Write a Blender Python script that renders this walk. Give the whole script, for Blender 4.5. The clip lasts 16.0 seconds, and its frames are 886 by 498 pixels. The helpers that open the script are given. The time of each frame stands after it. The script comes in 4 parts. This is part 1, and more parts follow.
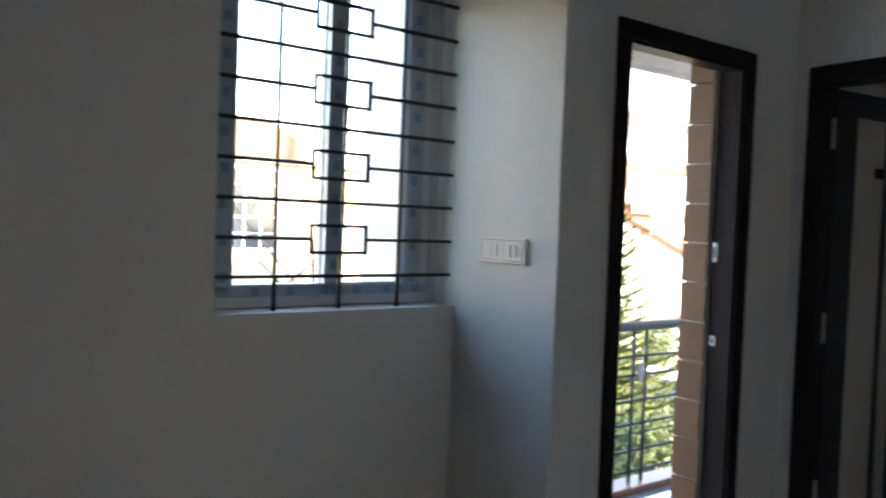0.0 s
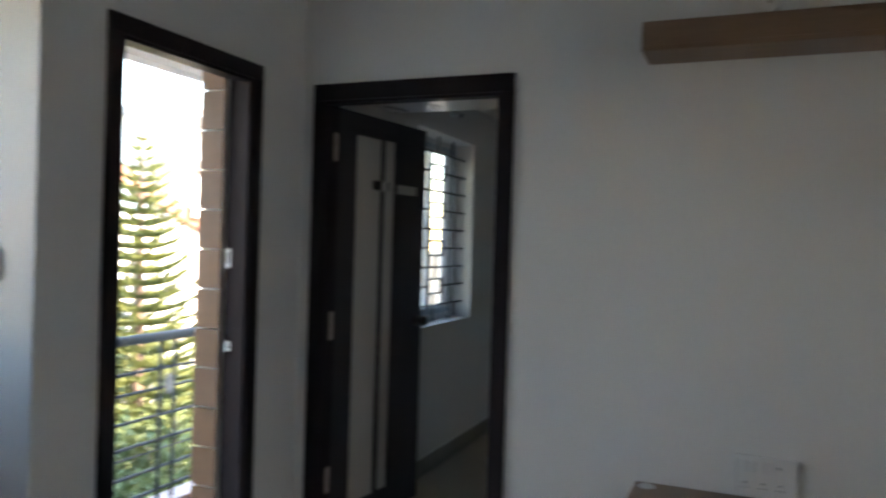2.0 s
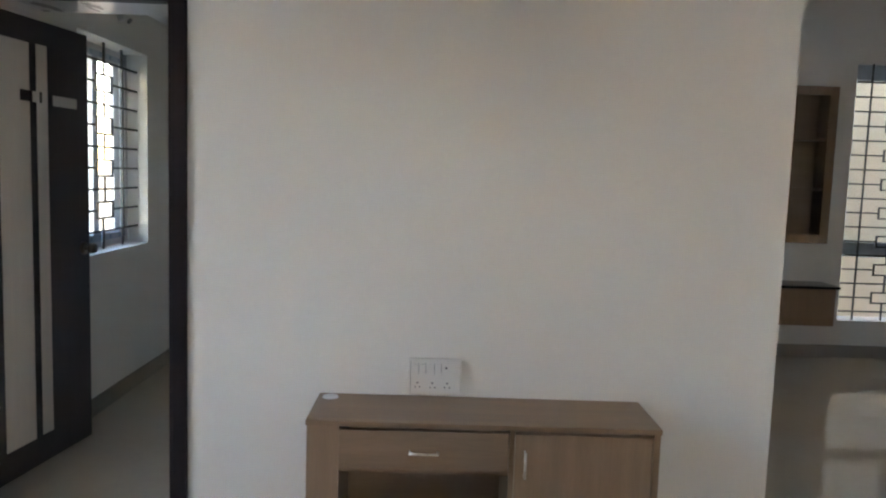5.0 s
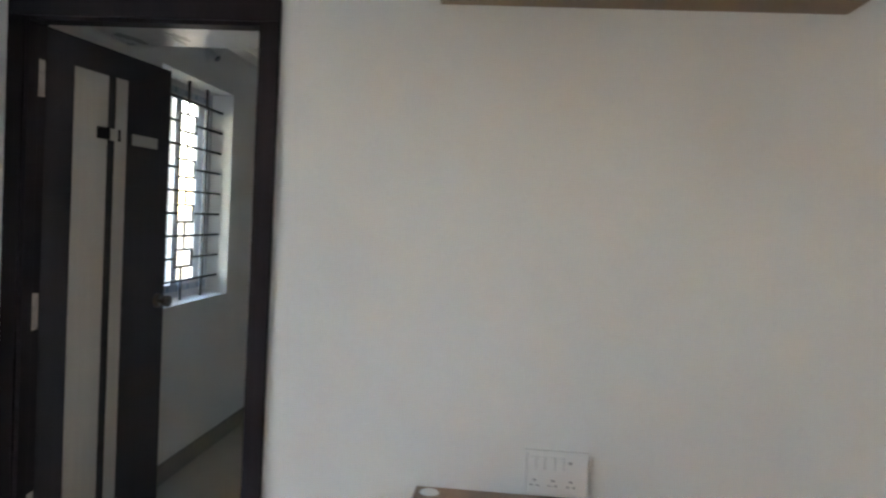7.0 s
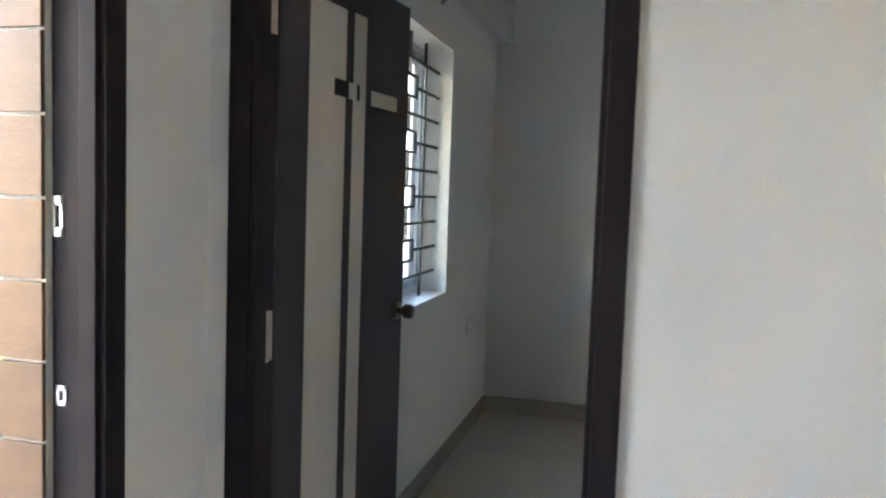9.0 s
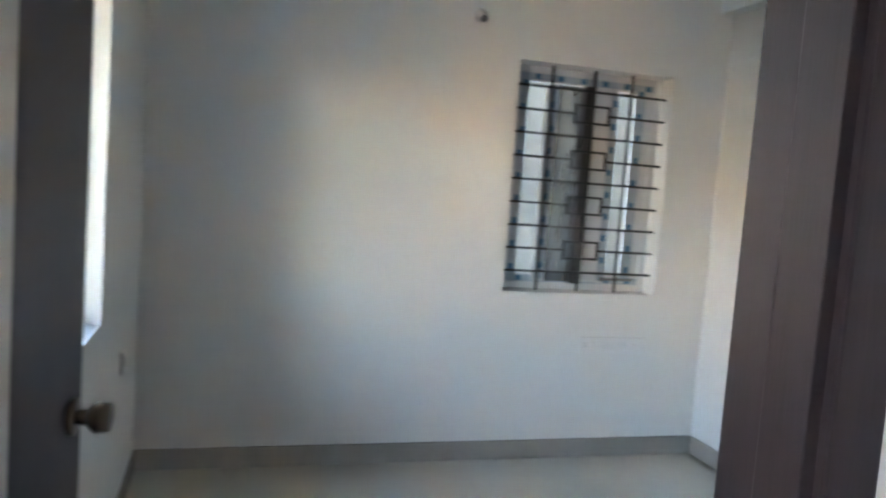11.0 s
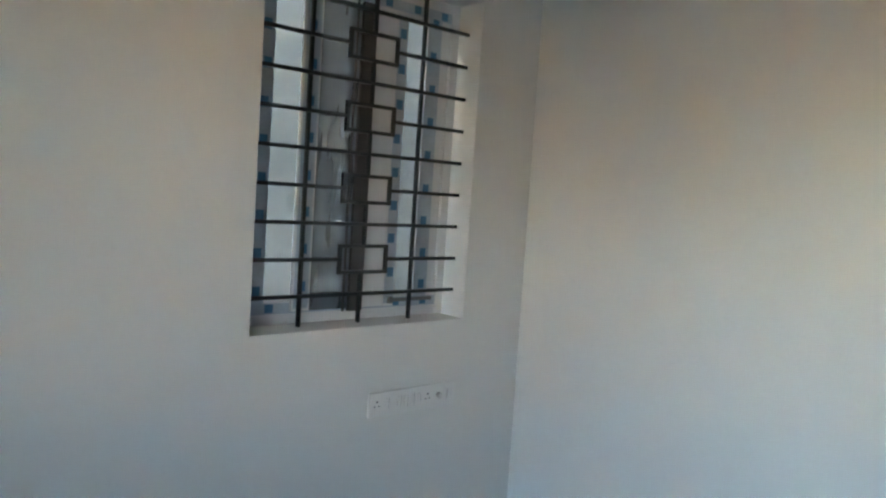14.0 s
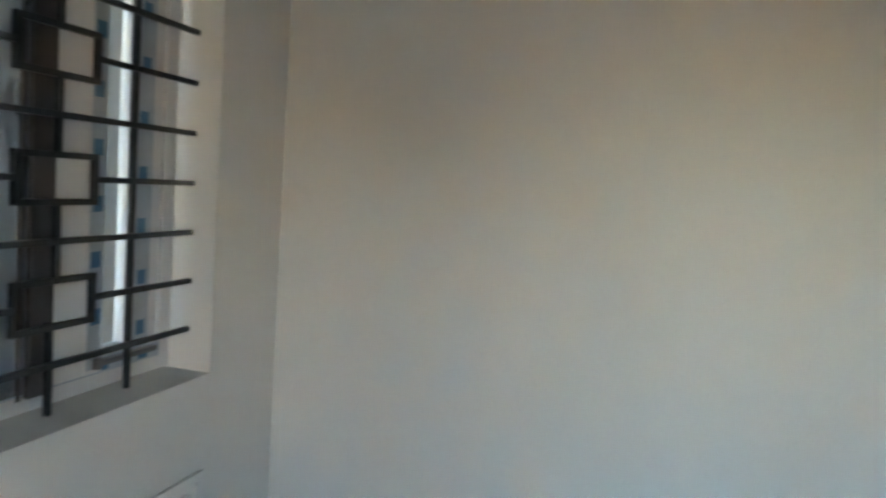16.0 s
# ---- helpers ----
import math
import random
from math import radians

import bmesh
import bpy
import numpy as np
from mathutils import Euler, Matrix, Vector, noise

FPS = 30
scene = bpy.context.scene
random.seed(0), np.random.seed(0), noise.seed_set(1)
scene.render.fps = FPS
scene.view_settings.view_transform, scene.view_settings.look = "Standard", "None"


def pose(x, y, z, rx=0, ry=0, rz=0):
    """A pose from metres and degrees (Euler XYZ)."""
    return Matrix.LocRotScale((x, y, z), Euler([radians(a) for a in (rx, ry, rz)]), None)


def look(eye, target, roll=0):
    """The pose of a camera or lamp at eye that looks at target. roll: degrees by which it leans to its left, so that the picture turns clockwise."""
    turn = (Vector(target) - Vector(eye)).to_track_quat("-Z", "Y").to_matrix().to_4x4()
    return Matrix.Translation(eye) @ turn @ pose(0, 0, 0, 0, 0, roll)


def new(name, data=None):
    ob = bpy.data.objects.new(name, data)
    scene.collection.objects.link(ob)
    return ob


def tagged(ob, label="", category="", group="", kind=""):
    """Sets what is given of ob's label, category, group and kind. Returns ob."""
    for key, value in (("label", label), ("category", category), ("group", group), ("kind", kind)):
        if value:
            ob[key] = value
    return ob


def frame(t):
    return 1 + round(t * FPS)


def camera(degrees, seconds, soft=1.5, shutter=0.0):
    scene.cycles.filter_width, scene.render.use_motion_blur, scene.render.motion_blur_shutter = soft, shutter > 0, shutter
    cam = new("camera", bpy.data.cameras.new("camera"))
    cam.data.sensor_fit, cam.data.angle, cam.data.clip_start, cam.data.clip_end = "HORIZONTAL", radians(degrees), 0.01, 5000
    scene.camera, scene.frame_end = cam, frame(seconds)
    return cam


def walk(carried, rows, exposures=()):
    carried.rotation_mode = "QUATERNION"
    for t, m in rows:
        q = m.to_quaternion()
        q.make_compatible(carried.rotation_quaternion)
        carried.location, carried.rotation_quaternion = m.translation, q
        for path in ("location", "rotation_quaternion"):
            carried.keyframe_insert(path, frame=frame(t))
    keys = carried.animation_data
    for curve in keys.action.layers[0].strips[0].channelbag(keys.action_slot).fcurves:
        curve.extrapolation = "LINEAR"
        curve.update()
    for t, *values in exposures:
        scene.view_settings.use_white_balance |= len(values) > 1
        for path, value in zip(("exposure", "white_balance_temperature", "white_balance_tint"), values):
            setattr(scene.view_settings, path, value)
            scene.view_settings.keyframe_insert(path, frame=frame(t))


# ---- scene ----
cam = camera(61.0, 16.0, soft=2.2, shutter=0.5)
PATH = [
    (0, (1.782, -3.071, 1.39), (0.155, -1.91, 1.325), 2.1),
    (0.5, (1.825, -3.016, 1.387), (0.328, -1.691, 1.327), 1.9),
    (1, (1.877, -2.955, 1.399), (0.551, -1.459, 1.335), 1.6),
    (1.5, (1.911, -2.918, 1.401), (0.806, -1.252, 1.357), 1.5),
    (2, (1.935, -2.905, 1.405), (1.166, -1.059, 1.39), 1.7),
    (2.5, (1.968, -2.896, 1.401), (1.601, -0.93, 1.405), 1.9),
    (3, (1.968, -2.912, 1.403), (1.934, -0.913, 1.386), 1.6),
    (3.5, (1.956, -2.909, 1.393), (1.97, -0.912, 1.279), 2.0),
    (3.7, (1.958, -2.923, 1.403), (1.963, -0.931, 1.226), 2.1),
    (5.8, (1.989, -2.809, 1.406), (2.021, -0.819, 1.206), 1.8),
    (6, (1.994, -2.769, 1.41), (1.976, -0.773, 1.293), 1.9),
    (6.5, (1.969, -2.659, 1.421), (1.853, -0.663, 1.375), 2.8),
    (7, (1.797, -2.429, 1.408), (1.625, -0.438, 1.331), 2.9),
    (7.5, (1.63, -2.25, 1.413), (1.305, -0.278, 1.328), 2.3),
    (8, (1.407, -2.026, 1.371), (0.897, -0.096, 1.247), 2.5),
    (8.2, (1.337, -1.941, 1.385), (0.78, -0.024, 1.263), 2.2),
    (10.3, (0.633, -0.884, 1.382), (0.572, 1.107, 1.2), 3.8),
    (10.5, (0.587, -0.725, 1.359), (0.669, 1.265, 1.182), 4.5),
    (11, (0.465, -0.515, 1.412), (1.021, 1.399, 1.243), 4.2),
    (11.5, (0.45, -0.326, 1.367), (1.238, 1.505, 1.2), 4.8),
    (12, (0.529, -0.065, 1.393), (1.538, 1.655, 1.239), 4.4),
    (12.5, (0.6, 0.163, 1.366), (1.76, 1.788, 1.241), 4.2),
    (13, (0.638, 0.472, 1.361), (1.911, 2.012, 1.271), 4.1),
    (13.5, (0.709, 0.753, 1.331), (2.018, 2.261, 1.224), 3.8),
    (14, (0.771, 1.047, 1.353), (2.105, 2.53, 1.211), 3.7),
    (14.5, (0.864, 1.342, 1.391), (2.375, 2.642, 1.229), 4.7),
    (15, (0.89, 1.624, 1.344), (2.607, 2.64, 1.196), 3.6),
    (15.5, (0.994, 1.895, 1.365), (2.817, 2.699, 1.197), 3.3),
    (16, (1.13, 2.055, 1.392), (3.046, 2.603, 1.223), 3.8),
]
EXPOSURES = [(0.0, 3.6, 6100, 18), (1.0, 3.45, 6100, 18), (1.5, 3.7, 6100, 18), (2.5, 4.5, 6500, 21), (3.2, 5.0, 6700, 23), (8.2, 5.3, 6600, 20), (10.3, 6.3, 6450, 22), (11.5, 6.15, 6350, 19), (13.0, 5.6, 6300, 17), (14.2, 5.45, 6350, 17), (15.0, 5.2, 6450, 17), (16.0, 5.25, 6550, 16)]
walk(cam, [(t, look(eye, target, roll)) for t, eye, target, roll in PATH], EXPOSURES)

# ---- world, sun, exposure ----
SUN_EL, SUN_AZ = 20.0, 88.5
world = bpy.data.worlds.new("world")
scene.world = world
world.use_nodes = True
wn = world.node_tree.nodes
sky = wn.new("ShaderNodeTexSky")
sky.sky_type = "NISHITA"
sky.sun_disc = False
sky.sun_elevation = radians(SUN_EL)
sky.sun_rotation = radians(SUN_AZ)
sky.air_density = 1.4
sky.dust_density = 0.35
world.node_tree.links.new(sky.outputs[0], wn["Background"].inputs[0])
wn["Background"].inputs[1].default_value = 0.15
sun = new("sun", bpy.data.lights.new("sun", "SUN"))
sun.data.energy = 2.4
sun.data.angle = radians(0.6)
sun.data.color = (1.0, 0.83, 0.62)
sun_dir = Vector((math.sin(radians(SUN_AZ)) * math.cos(radians(SUN_EL)), math.cos(radians(SUN_AZ)) * math.cos(radians(SUN_EL)), math.sin(radians(SUN_EL))))
sun.matrix_world = look(sun_dir * 40, (0, 0, 0))


# ---- materials ----
def mat(name, color, rough=0.6, metal=0.0, var=0.06, scale=6.0, bump=0.0, bscale=120.0, spec=0.5, stretch=(1, 1, 1), second=None, objvar=0.0):
    """A surface with colour variation at two scales and fine relief."""
    m = bpy.data.materials.new(name)
    m.use_nodes = True
    nt = m.node_tree
    n, l = nt.nodes, nt.links
    bsdf = n["Principled BSDF"]
    bsdf.inputs["Roughness"].default_value = rough
    bsdf.inputs["Metallic"].default_value = metal
    bsdf.inputs["Specular IOR Level"].default_value = spec
    tc = n.new("ShaderNodeTexCoord")
    mp = n.new("ShaderNodeMapping")
    mp.inputs["Scale"].default_value = stretch
    l.new(tc.outputs["Object"], mp.inputs["Vector"])
    big = n.new("ShaderNodeTexNoise")
    big.inputs["Scale"].default_value = scale
    big.inputs["Detail"].default_value = 5
    l.new(mp.outputs[0], big.inputs["Vector"])
    fine = n.new("ShaderNodeTexNoise")
    fine.inputs["Scale"].default_value = scale * 9
    fine.inputs["Detail"].default_value = 3
    l.new(mp.outputs[0], fine.inputs["Vector"])
    add = n.new("ShaderNodeMath")
    add.operation = "MULTIPLY_ADD"
    add.inputs[1].default_value = 0.35
    l.new(fine.outputs[0], add.inputs[0])
    l.new(big.outputs[0], add.inputs[2])
    ramp = n.new("ShaderNodeValToRGB")
    ramp.color_ramp.elements[0].position = 0.45
    ramp.color_ramp.elements[1].position = 0.9
    c = Vector(color)
    s = Vector(second) if second else c * (1 + var)
    d = c * (1 - var)
    ramp.color_ramp.elements[0].color = (*d, 1)
    ramp.color_ramp.elements[1].color = (*s, 1)
    l.new(add.outputs[0], ramp.inputs[0])
    out = ramp.outputs[0]
    if objvar:
        oi = n.new("ShaderNodeObjectInfo")
        mr = n.new("ShaderNodeMapRange")
        mr.inputs[3].default_value = 1 - objvar
        mr.inputs[4].default_value = 1 + objvar
        l.new(oi.outputs["Random"], mr.inputs[0])
        hv = n.new("ShaderNodeHueSaturation")
        l.new(mr.outputs[0], hv.inputs["Value"])
        l.new(out, hv.inputs["Color"])
        out = hv.outputs[0]
    l.new(out, bsdf.inputs["Base Color"])
    rr = n.new("ShaderNodeMapRange")
    rr.inputs[3].default_value = max(rough - 0.06, 0.02)
    rr.inputs[4].default_value = min(rough + 0.08, 1)
    l.new(big.outputs[0], rr.inputs[0])
    l.new(rr.outputs[0], bsdf.inputs["Roughness"])
    if bump:
        bt = n.new("ShaderNodeTexNoise")
        bt.inputs["Scale"].default_value = bscale
        bt.inputs["Detail"].default_value = 4
        l.new(mp.outputs[0], bt.inputs["Vector"])
        bp = n.new("ShaderNodeBump")
        bp.inputs["Strength"].default_value = bump
        bp.inputs["Distance"].default_value = 0.002
        l.new(bt.outputs[0], bp.inputs["Height"])
        l.new(bp.outputs[0], bsdf.inputs["Normal"])
    return m


M_WALL = mat("wall_paint", (0.71, 0.70, 0.675), 0.55, var=0.025, scale=1.3, bump=0.25, bscale=90)
M_CEIL = mat("ceiling_paint", (0.82, 0.81, 0.79), 0.7, var=0.02, scale=1.0, bump=0.2)
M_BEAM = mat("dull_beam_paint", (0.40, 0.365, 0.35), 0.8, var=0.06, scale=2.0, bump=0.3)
M_EXT = mat("outside_paint", (0.70, 0.66, 0.58), 0.8, var=0.06, scale=0.8, bump=0.3)
M_FLOOR = mat("vitrified_tile", (0.50, 0.455, 0.385), 0.07, var=0.04, scale=2.0, spec=0.8)
M_SKIRT = mat("skirting_tile", (0.33, 0.305, 0.27), 0.16, var=0.05, scale=3.0)
M_DARK = mat("dark_stained_wood", (0.0215, 0.016, 0.018), 0.46, var=0.16, scale=3.0, bump=0.12, bscale=40, stretch=(6, 6, 0.5), spec=0.1)
M_LEAF = mat("dark_laminate", (0.040, 0.034, 0.038), 0.42, var=0.15, scale=3.0, bump=0.15, bscale=40, stretch=(6, 6, 0.5), spec=0.25)
M_CREAM = mat("cream_laminate", (0.52, 0.48, 0.42), 0.4, var=0.05, scale=3.0, stretch=(6, 6, 0.5))
M_LAM = mat("wood_laminate", (0.255, 0.162, 0.098), 0.38, var=0.14, scale=4.0, stretch=(5, 5, 0.45), bump=0.12, bscale=60)
M_LAMH = mat("wood_laminate_level", (0.235, 0.150, 0.092), 0.40, var=0.16, scale=4.0, stretch=(0.45, 5, 5), bump=0.12, bscale=60)
M_INSIDE = mat("cabinet_inside", (0.26, 0.19, 0.135), 0.5, var=0.1, scale=4.0, stretch=(0.5, 5, 5))
M_PANEL = mat("wardrobe_ply", (0.115, 0.082, 0.068), 0.36, var=0.14, scale=1.6, stretch=(3, 3, 0.3), bump=0.1, bscale=50, second=(0.175, 0.132, 0.115), spec=0.2)


def smudge(m, colour, amount):
    """Cloudy hand and glue smears over a finished surface, about a hand's width across."""
    n, l = m.node_tree.nodes, m.node_tree.links
    bsdf = n["Principled BSDF"]
    src = bsdf.inputs["Base Color"].links[0].from_socket
    tc = n.new("ShaderNodeTexCoord")
    mp = n.new("ShaderNodeMapping")
    mp.inputs["Scale"].default_value = (1.0, 1.6, 1.0)
    l.new(tc.outputs["Object"], mp.inputs["Vector"])
    nz = n.new("ShaderNodeTexNoise")
    nz.inputs["Scale"].default_value = 3.6
    nz.inputs["Detail"].default_value = 6
    nz.inputs["Distortion"].default_value = 0.6
    l.new(mp.outputs[0], nz.inputs["Vector"])
    rr = n.new("ShaderNodeMapRange")
    rr.inputs[1].default_value, rr.inputs[2].default_value = 0.5, 0.78
    rr.inputs[4].default_value = amount
    l.new(nz.outputs[0], rr.inputs[0])
    mx = n.new("ShaderNodeMix")
    mx.data_type = "RGBA"
    l.new(rr.outputs[0], mx.inputs[0])
    l.new(src, mx.inputs[6])
    mx.inputs[7].default_value = (*colour, 1)
    l.new(mx.outputs[2], bsdf.inputs["Base Color"])


smudge(M_PANEL, (0.36, 0.34, 0.34), 0.55)
M_EDGE = mat("raw_ply_edge", (0.42, 0.205, 0.075), 0.6, var=0.15, scale=8.0, stretch=(8, 8, 0.8), bump=0.3, bscale=60)
M_IRON = mat("black_painted_iron", (0.012, 0.014, 0.017), 0.42, var=0.2, scale=20, bump=0.2)
M_RAIL = mat("grey_painted_iron", (0.020, 0.024, 0.028), 0.6, var=0.15, scale=12, bump=0.2, spec=0.3)
M_UPVC = mat("white_upvc", (0.60, 0.61, 0.62), 0.35, var=0.03, scale=5)
M_FILM = mat("protective_film", (0.36, 0.42, 0.49), 0.3, var=0.15, scale=10, bump=0.5, bscale=60)
M_BLUE = mat("blue_film_print", (0.05, 0.16, 0.29), 0.3, var=0.1, scale=20)
M_BLUEF = mat("faded_film_print", (0.20, 0.28, 0.37), 0.3, var=0.1, scale=20)
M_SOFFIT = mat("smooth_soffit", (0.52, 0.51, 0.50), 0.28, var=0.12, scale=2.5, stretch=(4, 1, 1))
M_PLATE = mat("white_plastic", (0.71, 0.70, 0.685), 0.3, var=0.02, scale=10)
M_PLATED = mat("grey_plastic_gap", (0.16, 0.16, 0.17), 0.4, var=0.05, scale=10)
M_INTER = mat("dark_grey_profile", (0.045, 0.04, 0.04), 0.45, var=0.12, scale=8)
M_STEEL = mat("brushed_steel", (0.55, 0.53, 0.50), 0.28, metal=1.0, var=0.08, scale=30, stretch=(1, 8, 8))
M_BRASS = mat("antique_brass", (0.13, 0.10, 0.075), 0.33, metal=1.0, var=0.12, scale=30)
M_SHINY = mat("bright_zinc", (0.75, 0.75, 0.74), 0.3, metal=1.0, var=0.08, scale=40)
M_TILE = mat("brown_cladding_tile", (0.135, 0.068, 0.030), 0.4, var=0.12, scale=10, bump=0.4, bscale=60, stretch=(1, 1, 3), objvar=0.08)
M_GROUT = mat("white_grout", (0.62, 0.60, 0.56), 0.8, var=0.05, scale=20)
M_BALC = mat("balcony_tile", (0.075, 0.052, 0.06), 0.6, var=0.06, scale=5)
M_KERB = mat("granite_kerb", (0.16, 0.075, 0.055), 0.3, var=0.25, scale=40)
M_GROUND = mat("dry_soil", (0.16, 0.125, 0.075), 0.95, var=0.35, scale=0.5, bump=0.6, bscale=12)
M_GRASS = mat("dry_grass", (0.14, 0.145, 0.05), 0.9, var=0.4, scale=2.0)
M_LEAFG = mat("shrub_leaf", (0.09, 0.12, 0.035), 0.6, var=0.4, scale=1.5, objvar=0.2)
M_PINE = mat("pine_needles", (0.085, 0.12, 0.03), 0.65, var=0.35, scale=2.0, second=(0.17, 0.19, 0.055))
M_BARK = mat("bark", (0.12, 0.085, 0.06), 0.9, var=0.3, scale=10, bump=0.6, bscale=30)
M_FACADE = mat("cream_facade", (0.72, 0.59, 0.40), 0.8, var=0.06, scale=0.6, bump=0.3)
M_WHITEF = mat("white_facade", (0.76, 0.74, 0.70), 0.8, var=0.06, scale=0.6, bump=0.3)
M_TERRA = mat("terracotta_trim", (0.26, 0.11, 0.065), 0.7, var=0.12, scale=3)
M_CONC = mat("grey_render", (0.34, 0.345, 0.35), 0.85, var=0.12, scale=1.2, bump=0.5, bscale=40)
M_ALLEY = mat("weathered_grey_render", (0.37, 0.36, 0.335), 0.85, var=0.14, scale=1.2, bump=0.5, bscale=40)
M_ALLEYC = mat("weathered_cream_render", (0.56, 0.49, 0.38), 0.85, var=0.1, scale=1.2, bump=0.5, bscale=40)
M_WINDARK = mat("dark_pane", (0.05, 0.06, 0.07), 0.1, var=0.1, scale=2)
M_STONE = mat("black_granite", (0.02, 0.02, 0.021), 0.15, var=0.3, scale=60)
M_PUTTY = mat("wood_putty", (0.50, 0.42, 0.36), 0.8, var=0.2, scale=30)
M_CLOTH = mat("white_cloth", (0.22, 0.215, 0.22), 0.9, var=0.08, scale=12, bump=0.4)


def glass_mat():
    """A thin clear pane: see-through, with a mirror gloss that grows at grazing angles."""
    m = bpy.data.materials.new("window_glass")
    m.use_nodes = True
    n, l = m.node_tree.nodes, m.node_tree.links
    n.remove(n["Principled BSDF"])
    clear = n.new("ShaderNodeBsdfTransparent")
    clear.inputs["Color"].default_value = (0.97, 0.98, 0.975, 1)
    gloss = n.new("ShaderNodeBsdfGlossy")
    gloss.inputs["Roughness"].default_value = 0.0
    lw = n.new("ShaderNodeLayerWeight")
    lw.inputs["Blend"].default_value = 0.5
    fr = n.new("ShaderNodeMath")
    fr.operation = "POWER"
    fr.inputs[1].default_value = 4.0
    l.new(lw.outputs["Facing"], fr.inputs[0])
    mix = n.new("ShaderNodeMixShader")
    l.new(fr.outputs[0], mix.inputs[0])
    l.new(clear.outputs[0], mix.inputs[1])
    l.new(gloss.outputs[0], mix.inputs[2])
    l.new(mix.outputs[0], n["Material Output"].inputs["Surface"])
    return m


def mesh_mat():
    """Fine insect netting: mostly open, its dark threads too small to tell apart."""
    m = bpy.data.materials.new("insect_netting")
    m.use_nodes = True
    n, l = m.node_tree.nodes, m.node_tree.links
    bsdf = n["Principled BSDF"]
    bsdf.inputs["Base Color"].default_value = (0.17, 0.19, 0.21, 1)
    bsdf.inputs["Roughness"].default_value = 0.7
    tr = n.new("ShaderNodeBsdfTransparent")
    mix = n.new("ShaderNodeMixShader")
    nz = n.new("ShaderNodeTexNoise")
    nz.inputs["Scale"].default_value = 3.0
    ma = n.new("ShaderNodeMath")
    ma.operation = "MULTIPLY_ADD"
    ma.inputs[1].default_value = 0.25
    ma.inputs[2].default_value = 0.5
    l.new(nz.outputs[0], ma.inputs[0])
    l.new(ma.outputs[0], mix.inputs[0])
    l.new(tr.outputs[0], mix.inputs[1])
    l.new(bsdf.outputs[0], mix.inputs[2])
    l.new(mix.outputs[0], n["Material Output"].inputs["Surface"])
    return m


M_NET = mesh_mat()
M_GABLE = mat("ochre_gable", (0.21, 0.16, 0.085), 0.8, var=0.08, scale=0.8, bump=0.3)
M_GLASS = glass_mat()


# ---- building blocks ----
def bm_box(bm, x0, y0, z0, x1, y1, z1, bevel=0.0):
    """Adds a box between two corners to bm, with optional rounded edges."""
    r = bmesh.ops.create_cube(bm, size=1.0, matrix=Matrix.Translation(((x0 + x1) / 2, (y0 + y1) / 2, (z0 + z1) / 2)) @ Matrix.Diagonal((abs(x1 - x0), abs(y1 - y0), abs(z1 - z0), 1)))
    if bevel:
        es = list({e for v in r["verts"] for e in v.link_edges})
        bmesh.ops.bevel(bm, geom=es, offset=bevel, segments=2, affect="EDGES", profile=0.6)
    return r["verts"]


def bm_cyl(bm, a, b, r, seg=12, r2=None):
    """A rod from a to b."""
    a, b = Vector(a), Vector(b)
    d = b - a
    m = Matrix.Translation((a + b) / 2) @ d.to_track_quat("Z", "Y").to_matrix().to_4x4()
    return bmesh.ops.create_cone(bm, cap_ends=True, segments=seg, radius1=r, radius2=r if r2 is None else r2, depth=d.length, matrix=m)["verts"]


def mesh_of(bm, name, material, smooth=False):
    bmesh.ops.recalc_face_normals(bm, faces=bm.faces)
    me = bpy.data.meshes.new(name)
    bm.to_mesh(me)
    bm.free()
    for mm in material if isinstance(material, (list, tuple)) else [material]:
        me.materials.append(mm)
    if smooth:
        for p in me.polygons:
            p.use_smooth = True
    return me


def part(name, bm, material, parent, label="", smooth=False):
    """Links a bmesh as one mesh object under a thing."""
    ob = new(name, mesh_of(bm, name, material, smooth))
    ob.parent = parent
    if label:
        tagged(ob, label)
    return ob


def boxpart(name, c, material, parent, label="", bevel=0.0):
    bm = bmesh.new()
    bm_box(bm, *c, bevel=bevel)
    return part(name, bm, material, parent, label)


def thing(name, at, label, category, group="", kind=""):
    ob = new(name)
    ob.matrix_world = at if isinstance(at, Matrix) else pose(*at)
    ob.empty_display_size = 0.1
    return tagged(ob, label, category, group, kind)


def structure(name, bm, material, label, category="wall"):
    return tagged(new(name, mesh_of(bm, name, material)), label, category, kind="structure")


